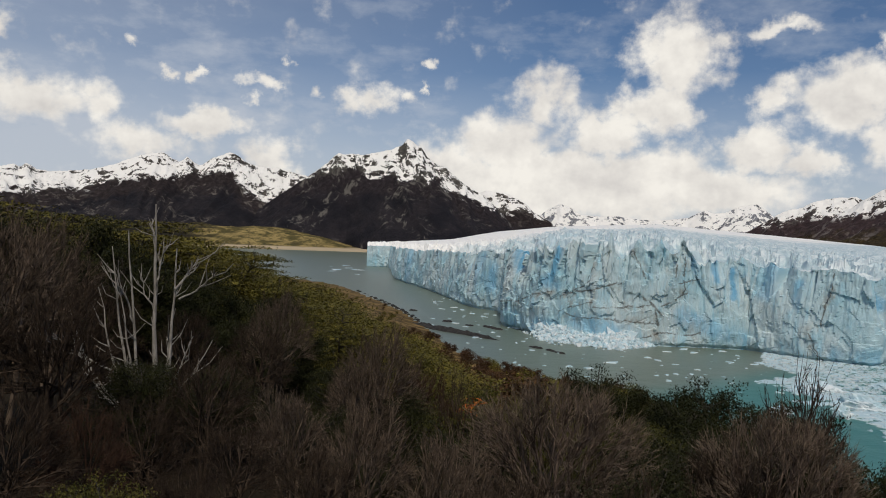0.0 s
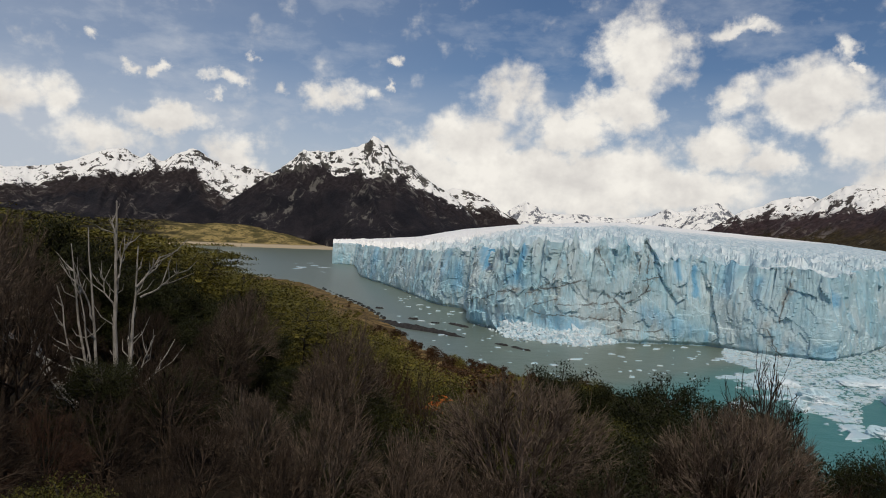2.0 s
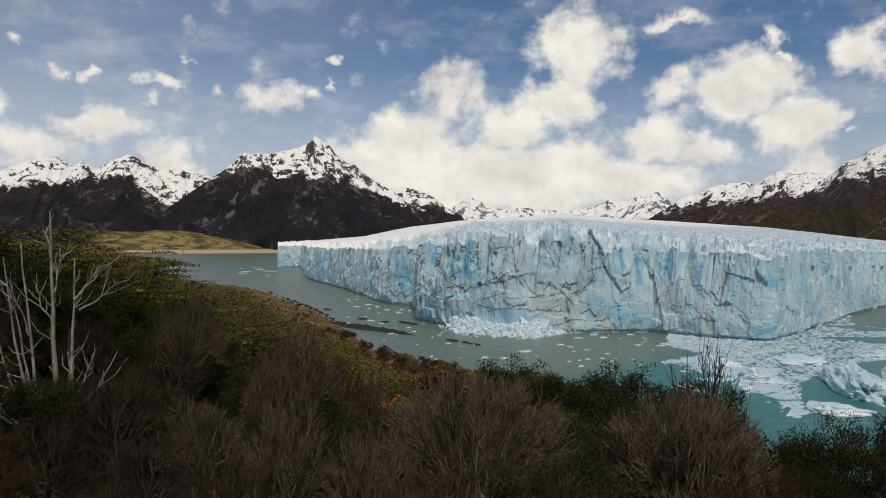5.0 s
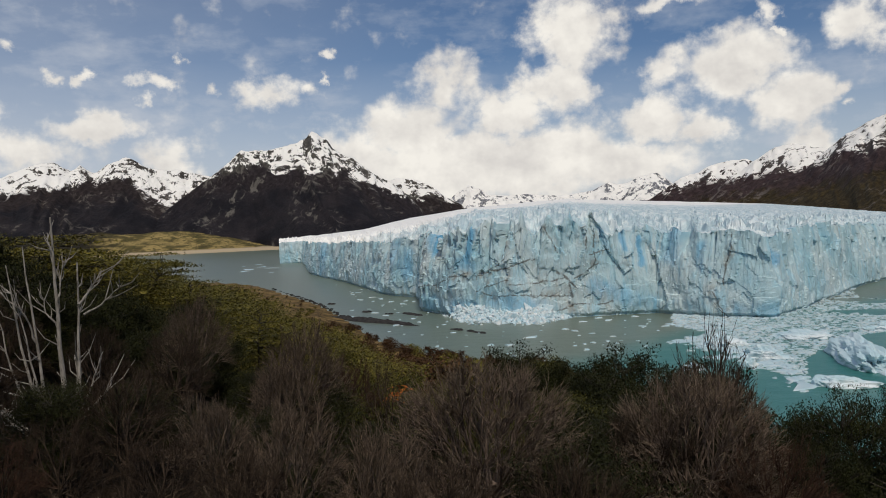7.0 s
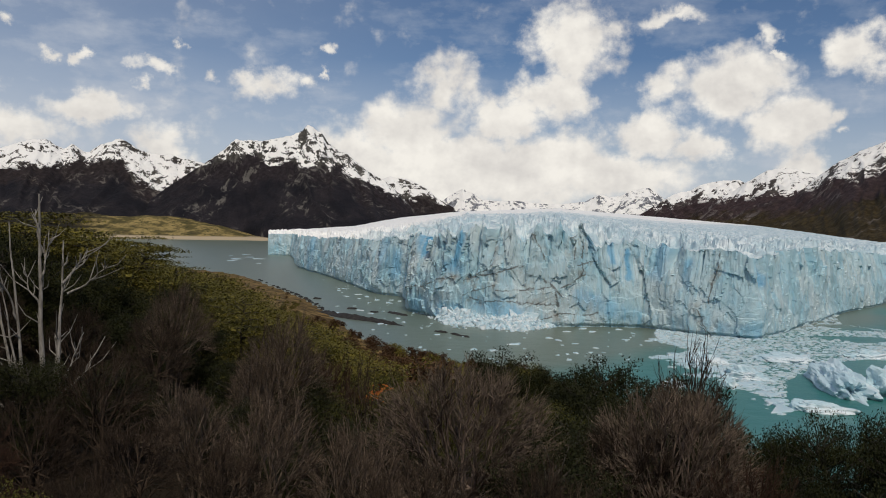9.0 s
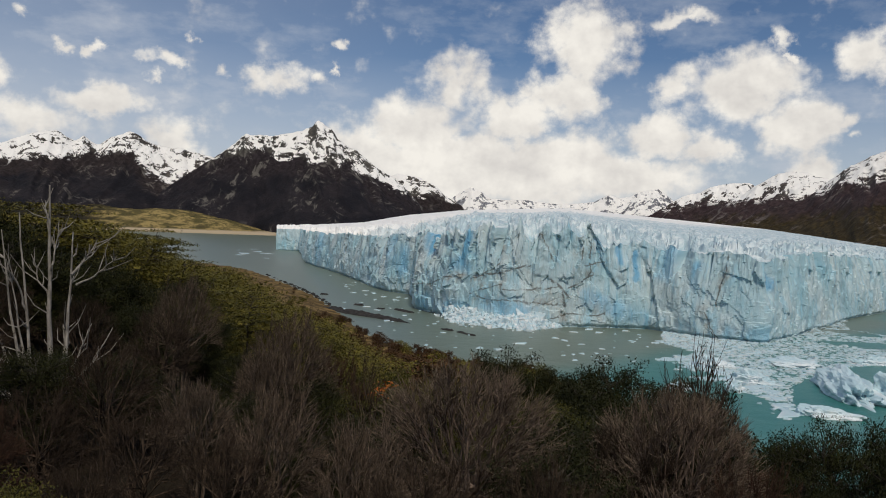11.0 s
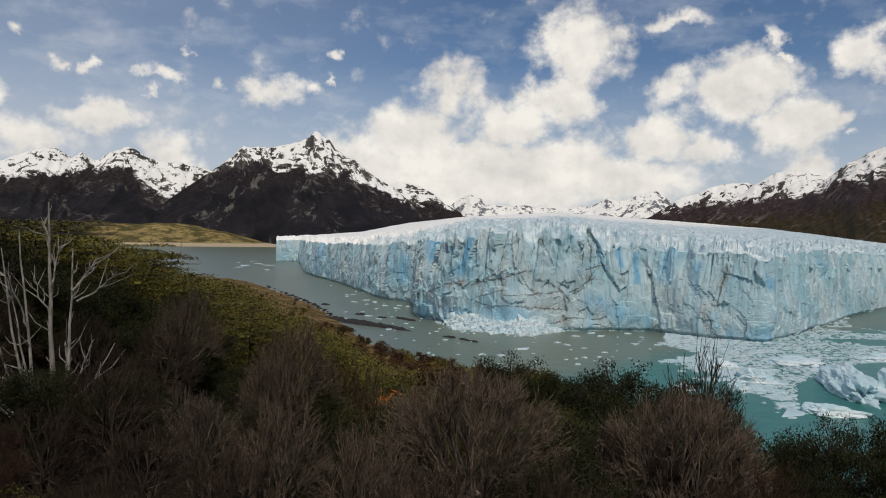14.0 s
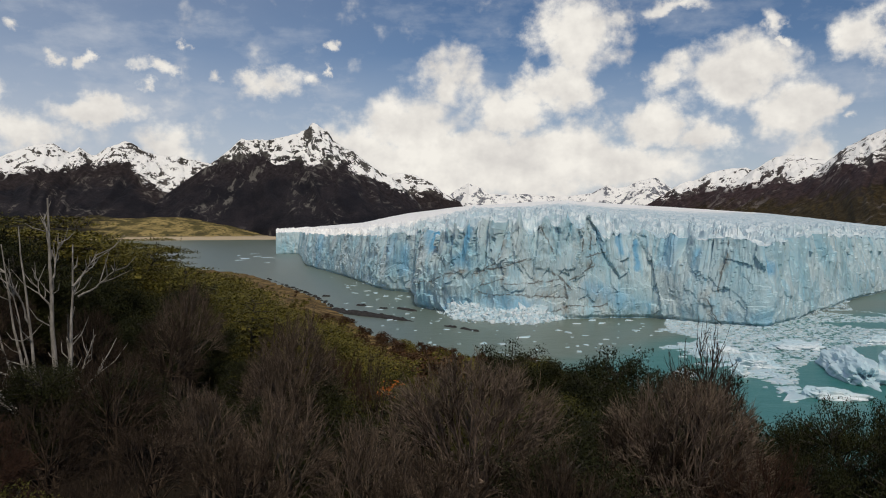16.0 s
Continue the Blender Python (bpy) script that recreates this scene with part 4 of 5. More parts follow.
    v, f = tubes(np.concatenate(rest + [s2, s3]), 3)
    part("branch_mass", mesh_of("branch_mass", lifted(v), f, limb, True), top, kind="stuff")
    # finest twigs: slivers fanning off every spray
    q0, h = along(p3, tips, 0.15, 1.0)
    m = len(q0)
    e = unit(h + rng.normal(0, 0.42 * loose, (m, 3)) + np.array([0, 0, 0.12]))
    q1 = q0 + e * height * rng.uniform(0.025, 0.060, (m, 1))
    w = np.cross(q1 - q0, rng.normal(0, 1, (m, 3)))
    w *= thin / (np.linalg.norm(w, axis=1)[:, None] + 1e-9)
    v = lifted(np.stack([q0 - w, q0 + w, q1], 1).reshape(-1, 3))
    part("twig_mass", mesh_of("twig_mass", v, np.arange(3 * m).reshape(-1, 3), bark), top, kind="stuff")
    tagged(top, label=label, category="shrub", group="leafless shrubs")
    return top, float(np.quantile(v[:, 2], 0.985))


def leaves(rng, centres, count, radius, flat, size, upright=False):
    """Small folded leaf blades scattered in flattened tufts round the centres."""
    c = np.repeat(np.asarray(centres), count, axis=0)
    n = len(c)
    off = np.clip(rng.normal(0, 1, (n, 3)), -1.7, 1.7) * np.array([radius, radius, radius * flat])
    p = c + off
    ax = rng.normal(0, 1, (n, 3)) * np.array([1, 1, 0.45])
    if upright:
        ax = ax * 0.7 + np.array([0, 0, 0.8])
    ax /= np.linalg.norm(ax, axis=1)[:, None]
    nr = rng.normal(0, 0.35, (n, 3)) + np.array([0, 0, 1.0])
    sd = np.cross(ax, nr)
    sd /= np.linalg.norm(sd, axis=1)[:, None] + 1e-9
    sz = size * rng.uniform(0.6, 1.4, (n, 1))
    v = np.stack([p - ax * sz - sd * sz * 0.5, p - ax * sz * 0.6 + sd * sz * 0.5, p + ax * sz], 1).reshape(-1, 3)
    return v, np.arange(n * 3).reshape(-1, 3)


def beech(seed, height, material, label, name="beech_tree", tufts=46, count=34, size=0.20, flat=0.16, group="beech trees", round_top=0.0, stem=BARK, tuft_r=0.085, upright=False):
    """A small wind-shaped beech: crooked trunk, level limbs, foliage in flat sprays."""
    rng = np.random.default_rng(seed)
    top = new(name)
    segs, p = [], np.array([0, 0, -0.3])
    d = np.array([rng.normal(0, 0.12), rng.normal(0, 0.12), 1.0])
    knots = []
    n = 7
    for i in range(n):
        d = d + rng.normal(0, 0.12, 3) * np.array([1, 1, 0.3])
        d /= np.linalg.norm(d)
        q = p + d * (height * 0.98 + 0.3) / n
        segs.append((*p, *q, height * 0.020 * (1 - i / n) + 0.012, height * 0.020 * (1 - (i + 1) / n) + 0.010))
        knots.append(q)
        p = q
    centres = []
    for k in range(tufts):
        u = rng.uniform(0.22, 1.0)
        j = min(n - 1, int(u * n))
        a0 = knots[j - 1] if j else np.zeros(3)
        base = a0 + (knots[j] - a0) * (u * n - j)
        az = rng.uniform(0, 2 * np.pi)
        prof = (1 - u) ** 0.6 if round_top == 0 else math.sin(np.pi * (0.12 + 0.83 * u)) ** 0.7
        reach = height * (0.10 + 0.34 * prof) * rng.uniform(0.45, 1.1)
        tip = base + np.array([math.cos(az) * reach, math.sin(az) * reach, height * (rng.uniform(0.06, 0.20) if upright else rng.uniform(-0.02, 0.09))])
        mid = base + (tip - base) * 0.55 + rng.normal(0, 0.03 * height, 3) * np.array([1, 1, 0.5])
        segs += [(*base, *mid, height * 0.006, height * 0.004), (*mid, *tip, height * 0.004, height * 0.002)]
        centres.append(tip)
        if reach > 0.2 * height:
            centres.append(mid + np.array([0, 0, 0.02 * height]))
    v, f = tubes(segs, 4 if height < 5 else 3)
    part("trunk", mesh_of("trunk", v, f, stem, True), top)
    v, f = leaves(rng, centres, count, height * tuft_r, flat, size, upright)
    part("crown", mesh_of("crown", v, f, material), top, kind="stuff")
    tagged(top, label=label, category="tree", group=group)
    return top, float(np.quantile(v[:, 2], 0.995))


def dead_tree():
    """A bleached dead beech: several trunks from one root, their limbs leaving low and turning upwards."""
    rng = np.random.default_rng(24)
    top = new("dead_tree")
    # foot (across, up), tip (across, up), thickness, how far the limb bows outwards first
    trunks = [(0.10, -0.4, 0.0, 4.65, 0.070, 0.0), (0.40, -0.3, 0.42, 3.75, 0.052, 0.02), (-0.12, -0.2, -0.45, 4.10, 0.045, 0.08), (-0.18, -0.2, -0.95, 3.75, 0.042, 0.15), (-0.1, -0.2, -0.72, 3.2, 0.034, 0.05), (0.15, -0.2, 0.40, 2.5, 0.032, 0.05)]
    limbs = [(-0.25, 0.1, -1.15, 2.9, 0.036, 0.25), (-0.25, 0.2, -1.70, 2.45, 0.036, 0.40), (-0.30, 0.2, -1.42, 2.05, 0.032, 0.45), (-0.70, 1.2, -1.80, 2.0, 0.022, 0.30), (0.41, 2.9, 0.86, 3.60, 0.026, 0.20), (0.42, 2.7, 1.10, 3.30, 0.024, 0.30),
             (0.41, 1.0, 0.76, 1.9, 0.024, 0.2), (0.42, 0.8, 1.08, 1.8, 0.024, 0.3), (0.02, 3.5, -0.20, 4.35, 0.022, 0.2), (-0.38, 2.2, -0.85, 3.4, 0.022, 0.2), (0.03, 2.4, -0.28, 3.3, 0.022, 0.3), (0.01, 3.0, 0.16, 3.9, 0.022, 0.3)]
    for x0, z0, x1, z1, radius, bow in trunks + limbs:
        radius *= 1.15
        n, segs = 9, []
        deep = rng.uniform(-0.5, 0.5) * (abs(x1 - x0) + 0.15)
        sway = np.cumsum(rng.normal(0, 0.022, (n, 2)), axis=0)
        path = [np.array([x0 + (x1 - x0) * ((1 - bow) * u + bow * (1 - (1 - u) ** 2)) + sway[k, 0], deep * u + sway[k, 1], z0 + (z1 - z0) * ((1 - bow) * u + bow * u * u)]) for k, u in enumerate(np.linspace(0, 1, n))]
        for j in range(n - 1):
            r0, r1 = (radius * (1 - 0.78 * (k / (n - 1)) ** 0.9) for k in (j, j + 1))
            segs.append((*path[j], *path[j + 1], r0, r1))
            for _ in range(int(rng.integers(0, 4)) if j > 2 else 0):
                d = np.array([rng.normal(0.5 * np.sign(x1), 0.6), rng.normal(0, 0.5), rng.uniform(0.35, 1.0)])
                ln = rng.uniform(0.15, 0.62) * (1.15 - 0.5 * j / n)
                q = path[j] + d * ln * 0.5
                e = q + (d * np.array([0.6, 0.6, 1.0]) + rng.normal(0, 0.2, 3) + np.array([0, 0, 0.35])) * ln * 0.55
                segs += [(*path[j], *q, 0.013, 0.010), (*q, *e, 0.010, 0.004)]
        v, f = tubes(segs, 6)
        part("stem", mesh_of("stem", v, f, DEADWOOD, True), top)
    return tagged(top, label="bleached grey dead tree with bare crooked stems", category="tree")


# top of the woods as seen from the viewpoint: azimuth, elevation
CANOPY = [(-48, 2.4), (-40, 2.0), (-37, 1.9), (-33, 1.5), (-30, 1.05), (-26.7, 0.75), (-23.5, 0.1), (-22, -0.9), (-20.5, -1.7), (-18.8, -2.5), (-17.5, -2.9), (-16, -3.3), (-14, -3.9), (-11.8, -5.2), (-9, -6.7), (-6, -7.7), (-2, -8.7),
          (1, -9.3), (4.6, -9.7), (8, -10.4), (40, -11.5)]


def canopy(az):
    return float(np.interp(az, *zip(*CANOPY)))


def stand(ob, az, r, height, base_height, rng, squash=1.0):
    """Pose for a plant of base_height metres grown to height, rooted at its place on the hill."""
    g = at(az, r)
    g.z = float(land_xy(g.x, g.y))
    k = height / base_height
    return Matrix.Translation(g) @ Matrix.Rotation(rng.uniform(0, 6.28), 4, "Z") @ Matrix.Diagonal((k * squash, k * squash, k, 1))


def place(kind, az, r, height, rng, squash=1.0):
    """A copy of one of the built plants at its place."""
    ob, base_height = kind
    m = stand(ob, az, r, height, base_height, rng, squash)
    c = copy_thing(ob, m)
    c.matrix_basis = m
    return c


def retire(kinds):
    """Take the patterns away once all copies stand."""
    for ob, _ in kinds:
        for o in (*ob.children_recursive, ob):
            bpy.data.objects.remove(o)


rng = np.random.default_rng(5)
GREY_SHRUB = "leafless grey-brown shrub with fine dense twigs"
SHADED_SHRUB = "leafless shrub with upright brown twigs, darkened to stand for shade"
BARE = [bare_shrub(11, 46, TWIG, GREY_SHRUB, 0.43, rise=-0.25, forks=6, sprays=7, tips=7, radius=0.024, lumps=0.10, limb=STEM_PALE),
        bare_shrub(12, 26, TWIG_SHADED, SHADED_SHRUB, 0.42, rise=-0.2, limb=STEM_SHADED), bare_shrub(13, 22, TWIG_SHADED, SHADED_SHRUB, 0.32, rise=0.0, limb=STEM_SHADED),
        bare_shrub(14, 24, TWIG_RED, "leafless reddish-brown shrub with fine twigs", 0.40, rise=-0.1), bare_shrub(15, 24, TWIG_MID, "open leafless shrub with pale upright stems", 0.33, rise=0.05, limb=STEM_MID, lumps=0.28)]
SAPLING = [bare_shrub(31, 10, TWIG_SHADED, "tall thin leafless sapling with upright twigs", 0.22, rise=0.45, forks=4, sprays=3, tips=2, radius=0.020, lumps=0.15, limb=STEM_SHADED, loose=0.8)]
FAR_BEECH = [beech(41 + i, 6.0, m, lab, tufts=30, count=105, size=0.085, flat=0.05, round_top=rt, tuft_r=0.125) for i, (m, lab, rt) in enumerate((
    (LEAF, "olive-green beech tree with layered foliage", 0), (LEAF, "olive-green beech tree with layered foliage", 1), (LEAF_MID, "dark green beech tree with layered foliage", 0), (LEAF_MID, "dark green beech tree with rounded crown", 1)))]
FLAT_BEECH = [beech(47, 6.0, LEAF_MID, "flat-topped beech with level sprays of dark leaves", tufts=40, count=170, size=0.085, flat=0.06, tuft_r=0.115)]
NEAR_KINDS = ((LEAF_DARK, "dark evergreen beech with dense small leaves", 1), (LEAF_DARK, "dark evergreen beech with dense small leaves", 0), (LEAF_OLIVE, "olive-green beech with dense small leaves", 1))
MID_BEECH = [beech(51 + i, 4.0, m, lab, tufts=125, count=120, size=0.042, flat=0.8, round_top=rt, tuft_r=0.046, upright=True) for i, (m, lab, rt) in enumerate(NEAR_KINDS)]
NEAR_BEECH = [beech(55 + i, 4.0, m, lab, tufts=190, count=105, size=0.029, flat=0.8, round_top=rt, tuft_r=0.034, upright=True) for i, (m, lab, rt) in enumerate(NEAR_KINDS)]
SCRUB = [beech(61 + i, 4.0, m, lab, "scrub_bush", 30, 24, 0.17, 1.1, "autumn scrub by the shore", 1, TWIG_RED, 0.07, True) for i, (m, lab) in enumerate((
    (LEAF_RED, "rust-brown autumn scrub bush near the shore"), (LEAF_RED, "rust-brown autumn scrub bush near the shore"), (LEAF, "olive scrub bush near the shore")))]



def tall(az, r, el):
    """Height of a plant whose top is seen at this elevation angle."""
    g = at(az, r)
    return 55 + r * math.tan(radians(el)) - float(land_xy(g.x, g.y))


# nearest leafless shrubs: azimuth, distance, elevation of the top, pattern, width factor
# patterns 1 and 2 carry foreground shade in their bark colour
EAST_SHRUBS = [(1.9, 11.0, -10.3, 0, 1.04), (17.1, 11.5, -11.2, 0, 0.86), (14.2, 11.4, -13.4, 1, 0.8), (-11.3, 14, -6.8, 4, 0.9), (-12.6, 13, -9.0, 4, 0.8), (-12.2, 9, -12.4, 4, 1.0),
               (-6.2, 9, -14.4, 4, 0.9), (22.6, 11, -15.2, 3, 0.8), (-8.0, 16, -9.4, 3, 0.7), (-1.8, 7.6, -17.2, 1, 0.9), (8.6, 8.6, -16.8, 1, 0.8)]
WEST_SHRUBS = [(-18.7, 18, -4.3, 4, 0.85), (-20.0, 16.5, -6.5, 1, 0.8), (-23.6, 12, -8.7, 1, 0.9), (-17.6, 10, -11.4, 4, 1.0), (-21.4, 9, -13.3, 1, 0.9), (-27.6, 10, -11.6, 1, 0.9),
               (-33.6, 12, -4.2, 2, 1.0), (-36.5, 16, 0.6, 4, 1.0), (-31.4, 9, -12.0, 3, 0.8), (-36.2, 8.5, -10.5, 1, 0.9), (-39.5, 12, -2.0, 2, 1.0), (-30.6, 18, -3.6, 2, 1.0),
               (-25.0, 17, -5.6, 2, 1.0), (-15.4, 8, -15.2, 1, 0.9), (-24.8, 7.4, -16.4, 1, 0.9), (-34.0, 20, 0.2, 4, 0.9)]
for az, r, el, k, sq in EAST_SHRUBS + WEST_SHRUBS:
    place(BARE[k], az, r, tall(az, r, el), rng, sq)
for az, r, el in [(18.6, 12.6, -7.1), (19.4, 12.9, -9.2), (-5.4, 15, -9.6)]:
    place(SAPLING[0], az, r, tall(az, r, el), rng, 0.8)

tree = dead_tree()
tree.matrix_basis = Matrix.Translation((*at(-27.2, 16)[:2], float(land_xy(*at(-27.2, 16)[:2])))) @ Matrix.Rotation(radians(27), 4, "Z") @ Matrix.Scale(tall(-27.2, 16, 2.0) / max(v.co.z for c in tree.children for v in c.data.vertices), 4)

# evergreen beeches close below the viewpoint
EAST_BEECHES = [(13.6, 31, -9.6, 0), (12.6, 29, -10.3, 0), (15.2, 29, -10.4, 0), (16.6, 26, -11.0, 0), (18.4, 24, -12.6, 1), (20.2, 22, -13.2, 0), (21.4, 21, -13.6, 0),
                (22.8, 21, -15.2, 1), (26.4, 17, -13.2, 1), (28.1, 17, -11.6, 1), (29.3, 16, -12.0, 0), (30.8, 16, -12.6, 1), (33.5, 14, -12.0, 0), (27.0, 12, -15.2, 0),
                (30.4, 11, -15.6, 0), (14.5, 19, -12.6, 0), (12.8, 10, -15.8, 0), (20.4, 12, -14.4, 0)]
MIDDLE_BEECHES = [(4.6, 37, -9.8, 2), (6.7, 34, -9.0, 0), (8.2, 33, -10.2, 1), (9.6, 33, -10.9, 0), (11.3, 30, -10.3, 1), (10.0, 20, -12.6, 0), (7.4, 18, -12.6, 2), (-1.0, 27, -11.2, 2),
                  (1.8, 30, -11.0, 2), (-2.6, 19, -12.2, 2), (9.0, 12.5, -13.6, 0), (11.6, 13, -12.8, 0), (5.6, 16, -12.0, 2), (-3.2, 16, -11.8, 2)]
WEST_BEECHES = [(-4.6, 24, -11.0, 2), (-7.4, 26, -9.4, 2), (-10.2, 24, -8.6, 2), (-13, 27, -6.8, 2), (-16.4, 24, -5.6, 2), (-5.8, 20, -11.0, 2), (-8.8, 21, -9.8, 2), (-15, 15, -9.6, 0),
                (-8.6, 13, -11.6, 0), (-5, 12, -13.2, 0), (-14.2, 10.8, -13.0, 0)]
FAR_WEST_BEECHES = [(-31.2, 6.4, -16.2, 2), (-19.5, 26, -4.4, 0), (-22.5, 28, -2.6, 0), (-25.4, 26, -2.4, 0), (-29.5, 27, -1.0, 0), (-32.0, 30, 0.4, 1), (-35.0, 28, 0.6, 0),
                    (-38.4, 26, 1.2, 1), (-20.6, 21, -6.0, 0), (-17.8, 20, -7.2, 0), (-21, 13.5, -9.6, 0), (-26, 13.5, -9.2, 0), (-29.5, 12.5, -8.8, 0)]
for az, r, el, k in EAST_BEECHES + MIDDLE_BEECHES + WEST_BEECHES + FAR_WEST_BEECHES:
    place((NEAR_BEECH if r < 20 else MID_BEECH)[k], az, r, tall(az, r, el), rng, 0.75 if az > 19 and r < 20 else 1.15)
# the woods on the slope
made = 0
while made < 225:
    az, r = rng.uniform(-46, 4), 30 * math.exp(rng.uniform(0, 2.0))
    h = rng.uniform(3.4, 6.8) * (1 if az < -15 else 0.8)
    g = at(az, r)
    room = 55 + r * math.tan(radians(min(canopy(az), canopy(az + 1.8)) + rng.uniform(-0.9, 0.45))) - float(land_xy(g.x, g.y))
    if room < 2.2 or r > 0.55 * float(np.interp(az, FINE, SHORE_R)) or (az > -9 and r > 55) or az > -5:
        made += 0.02
        continue
    h = min(h, room)
    k = int(rng.choice(4, p=[0.2, 0.2, 0.3, 0.3] if az < -16 else [0.4, 0.35, 0.15, 0.1]))
    place(FAR_BEECH[k], az, r, h, rng, rng.uniform(0.9, 1.35))
    made += 1
# beeches that close the slope down towards the bay
for i in range(60):
    az, r = rng.uniform(-17.5, -5.0), rng.uniform(22, 58)
    h = tall(az, r, canopy(az) - rng.uniform(0.5 if az < -10 else 1.4, 4.2))
    if 1.6 < h < 5.5:
        place(FAR_BEECH[int(rng.integers(2))], az, r, h, rng, rng.uniform(1.0, 1.3))
# one taller flat-topped beech against the water
for az, r, el, wide in [(-20.0, 44, -0.75, 0.75), (-22.2, 47, -0.5, 0.9), (-20.6, 40, -1.9, 0.95), (-23.6, 45, -0.3, 0.9)]:
    place(FLAT_BEECH[0], az, r, tall(az, r, el), rng, wide)
# rust-brown scrub down to the shore
made = 0
while made < 225:
    az = rng.uniform(-11, 9)
    limit = float(np.interp(az, FINE, SHORE_R))
    r = limit * math.sqrt(rng.uniform(0.06, 0.97))
    if r < 55 + 10 * max(0, -az):
        continue
    g = at(az, r)
    room = 55 + r * math.tan(radians(min(canopy(az), -7.0) + rng.uniform(-0.1, 0.75))) - float(land_xy(g.x, g.y))
    if room < 1.2:
        continue
    place(SCRUB[int(rng.choice(3, p=[0.45, 0.45, 0.1]))], az, r, min(rng.uniform(3.2, 6.2), room), rng, rng.uniform(1.2, 1.9))
    made += 1
# low bushes on the bare bank of the far bay
for i in range(70):
    az = rng.uniform(-20, -9)
    r = float(np.interp(az, FINE, SHORE_R)) * rng.uniform(0.45, 0.93)
    place(SCRUB[int(rng.choice(3, p=[0.2, 0.2, 0.6]))], az, r, rng.uniform(1.5, 3.2), rng, 1.6)
retire(BARE + SAPLING + FAR_BEECH + FLAT_BEECH + MID_BEECH + NEAR_BEECH + SCRUB)

# a spray of orange leaves and the dry grass
ob = new("orange_bush")
v, f = leaves(np.random.default_rng(3), [(0, 0, 1.1), (0.25, 0.1, 1.3), (-0.2, 0, 1.0)], 60, 0.16, 0.7, 0.07)
part("crown", mesh_of("crown", v, f, LEAF_ORANGE), ob, kind="stuff")
v, f = tubes([(0, 0, -0.3, 0.05, 0, 0.6, 0.03, 0.02), (0.05, 0, 0.6, 0.25, 0.1, 1.3, 0.02, 0.006), (0.05, 0, 0.6, -0.2, 0, 1.1, 0.02, 0.006)], 5)
part("stem", mesh_of("stem", v, f, BARK), ob)
g = at(-4.8, 19)
ob.matrix_basis = Matrix.Translation((g.x, g.y, 55 + 19 * math.tan(radians(-12.4)) - 1.15))
tagged(ob, label="small bush with orange autumn leaves", category="shrub")


def blades(name, label, spots, count, spread, height, material, seed):
    rng = np.random.default_rng(seed)
    segs = []
    for az, r in spots:
        c = at(az, r)
        for _ in range(count):
            x, y = c.x + rng.normal(0, spread), c.y + rng.normal(0, spread)
            z = float(land(math.degrees(math.atan2(x, y)), math.hypot(x, y)))
            d = rng.normal(0, 0.22, 2) * height
            h = height * rng.uniform(0.5, 1.1)
            segs.append((x, y, z - 0.2, x + d[0] * 0.4, y + d[1] * 0.4, z + h * 0.6, 0.006, 0.005))
            segs.append((x + d[0] * 0.4, y + d[1] * 0.4, z + h * 0.6, x + d[0], y + d[1], z + h, 0.005, 0.002))
    v, f = tubes(segs, 3)
    return tagged(new(name, mesh_of(name, v, f, material)), label=label, category="grass", kind="stuff")


blades("dry_grass", "tall dry yellow grass on the slope", [(23.0, 14.5), (24.0, 15), (25.0, 15.5), (22.2, 15), (24.5, 14), (-33.2, 6.0), (-31.5, 5.6)], 200, 0.6, 0.45, GRASS, 4)


def undergrowth(count, seed):
    """Low tangle of dead stems and tufts that covers the ground between the shrubs, darkened to fill their shaded gaps.
    """
    rng = np.random.default_rng(seed)
    az, r = rng.uniform(-50, 45, count), 5.0 * np.exp(rng.uniform(0, 2.3, count))
    x, y = r * np.sin(np.radians(az)), r * np.cos(np.radians(az))
    tuft = fbm(x / 1.3, y / 1.3, 4, 3)
    h = (0.12 + 0.9 * np.clip(tuft - 0.35, 0, 1)) * rng.uniform(0.5, 1.2, count) * np.interp(r, [5, 12, 50], [0.5, 1, 1.6])
    p0 = np.stack([x, y, land_xy(x, y) - 0.05], 1)
    p1 = p0 + np.stack([rng.normal(0, 0.3, count) * h, rng.normal(0, 0.3, count) * h, h], 1)
    w = np.stack([np.cos(rng.uniform(0, 3.1, count)), np.sin(rng.uniform(0, 3.1, count)), 0 * x], 1) * (0.0006 * r + 0.003)[:, None]
    v = np.stack([p0 - w, p0 + w, p1], 1).reshape(-1, 3)
    return tagged(new("undergrowth", mesh_of("undergrowth", v, np.arange(3 * count).reshape(-1, 3), TWIG_SHADED)), label="low dark tangle of dry stems on the slope", category="undergrowth", kind="stuff")


undergrowth(70000, 8)


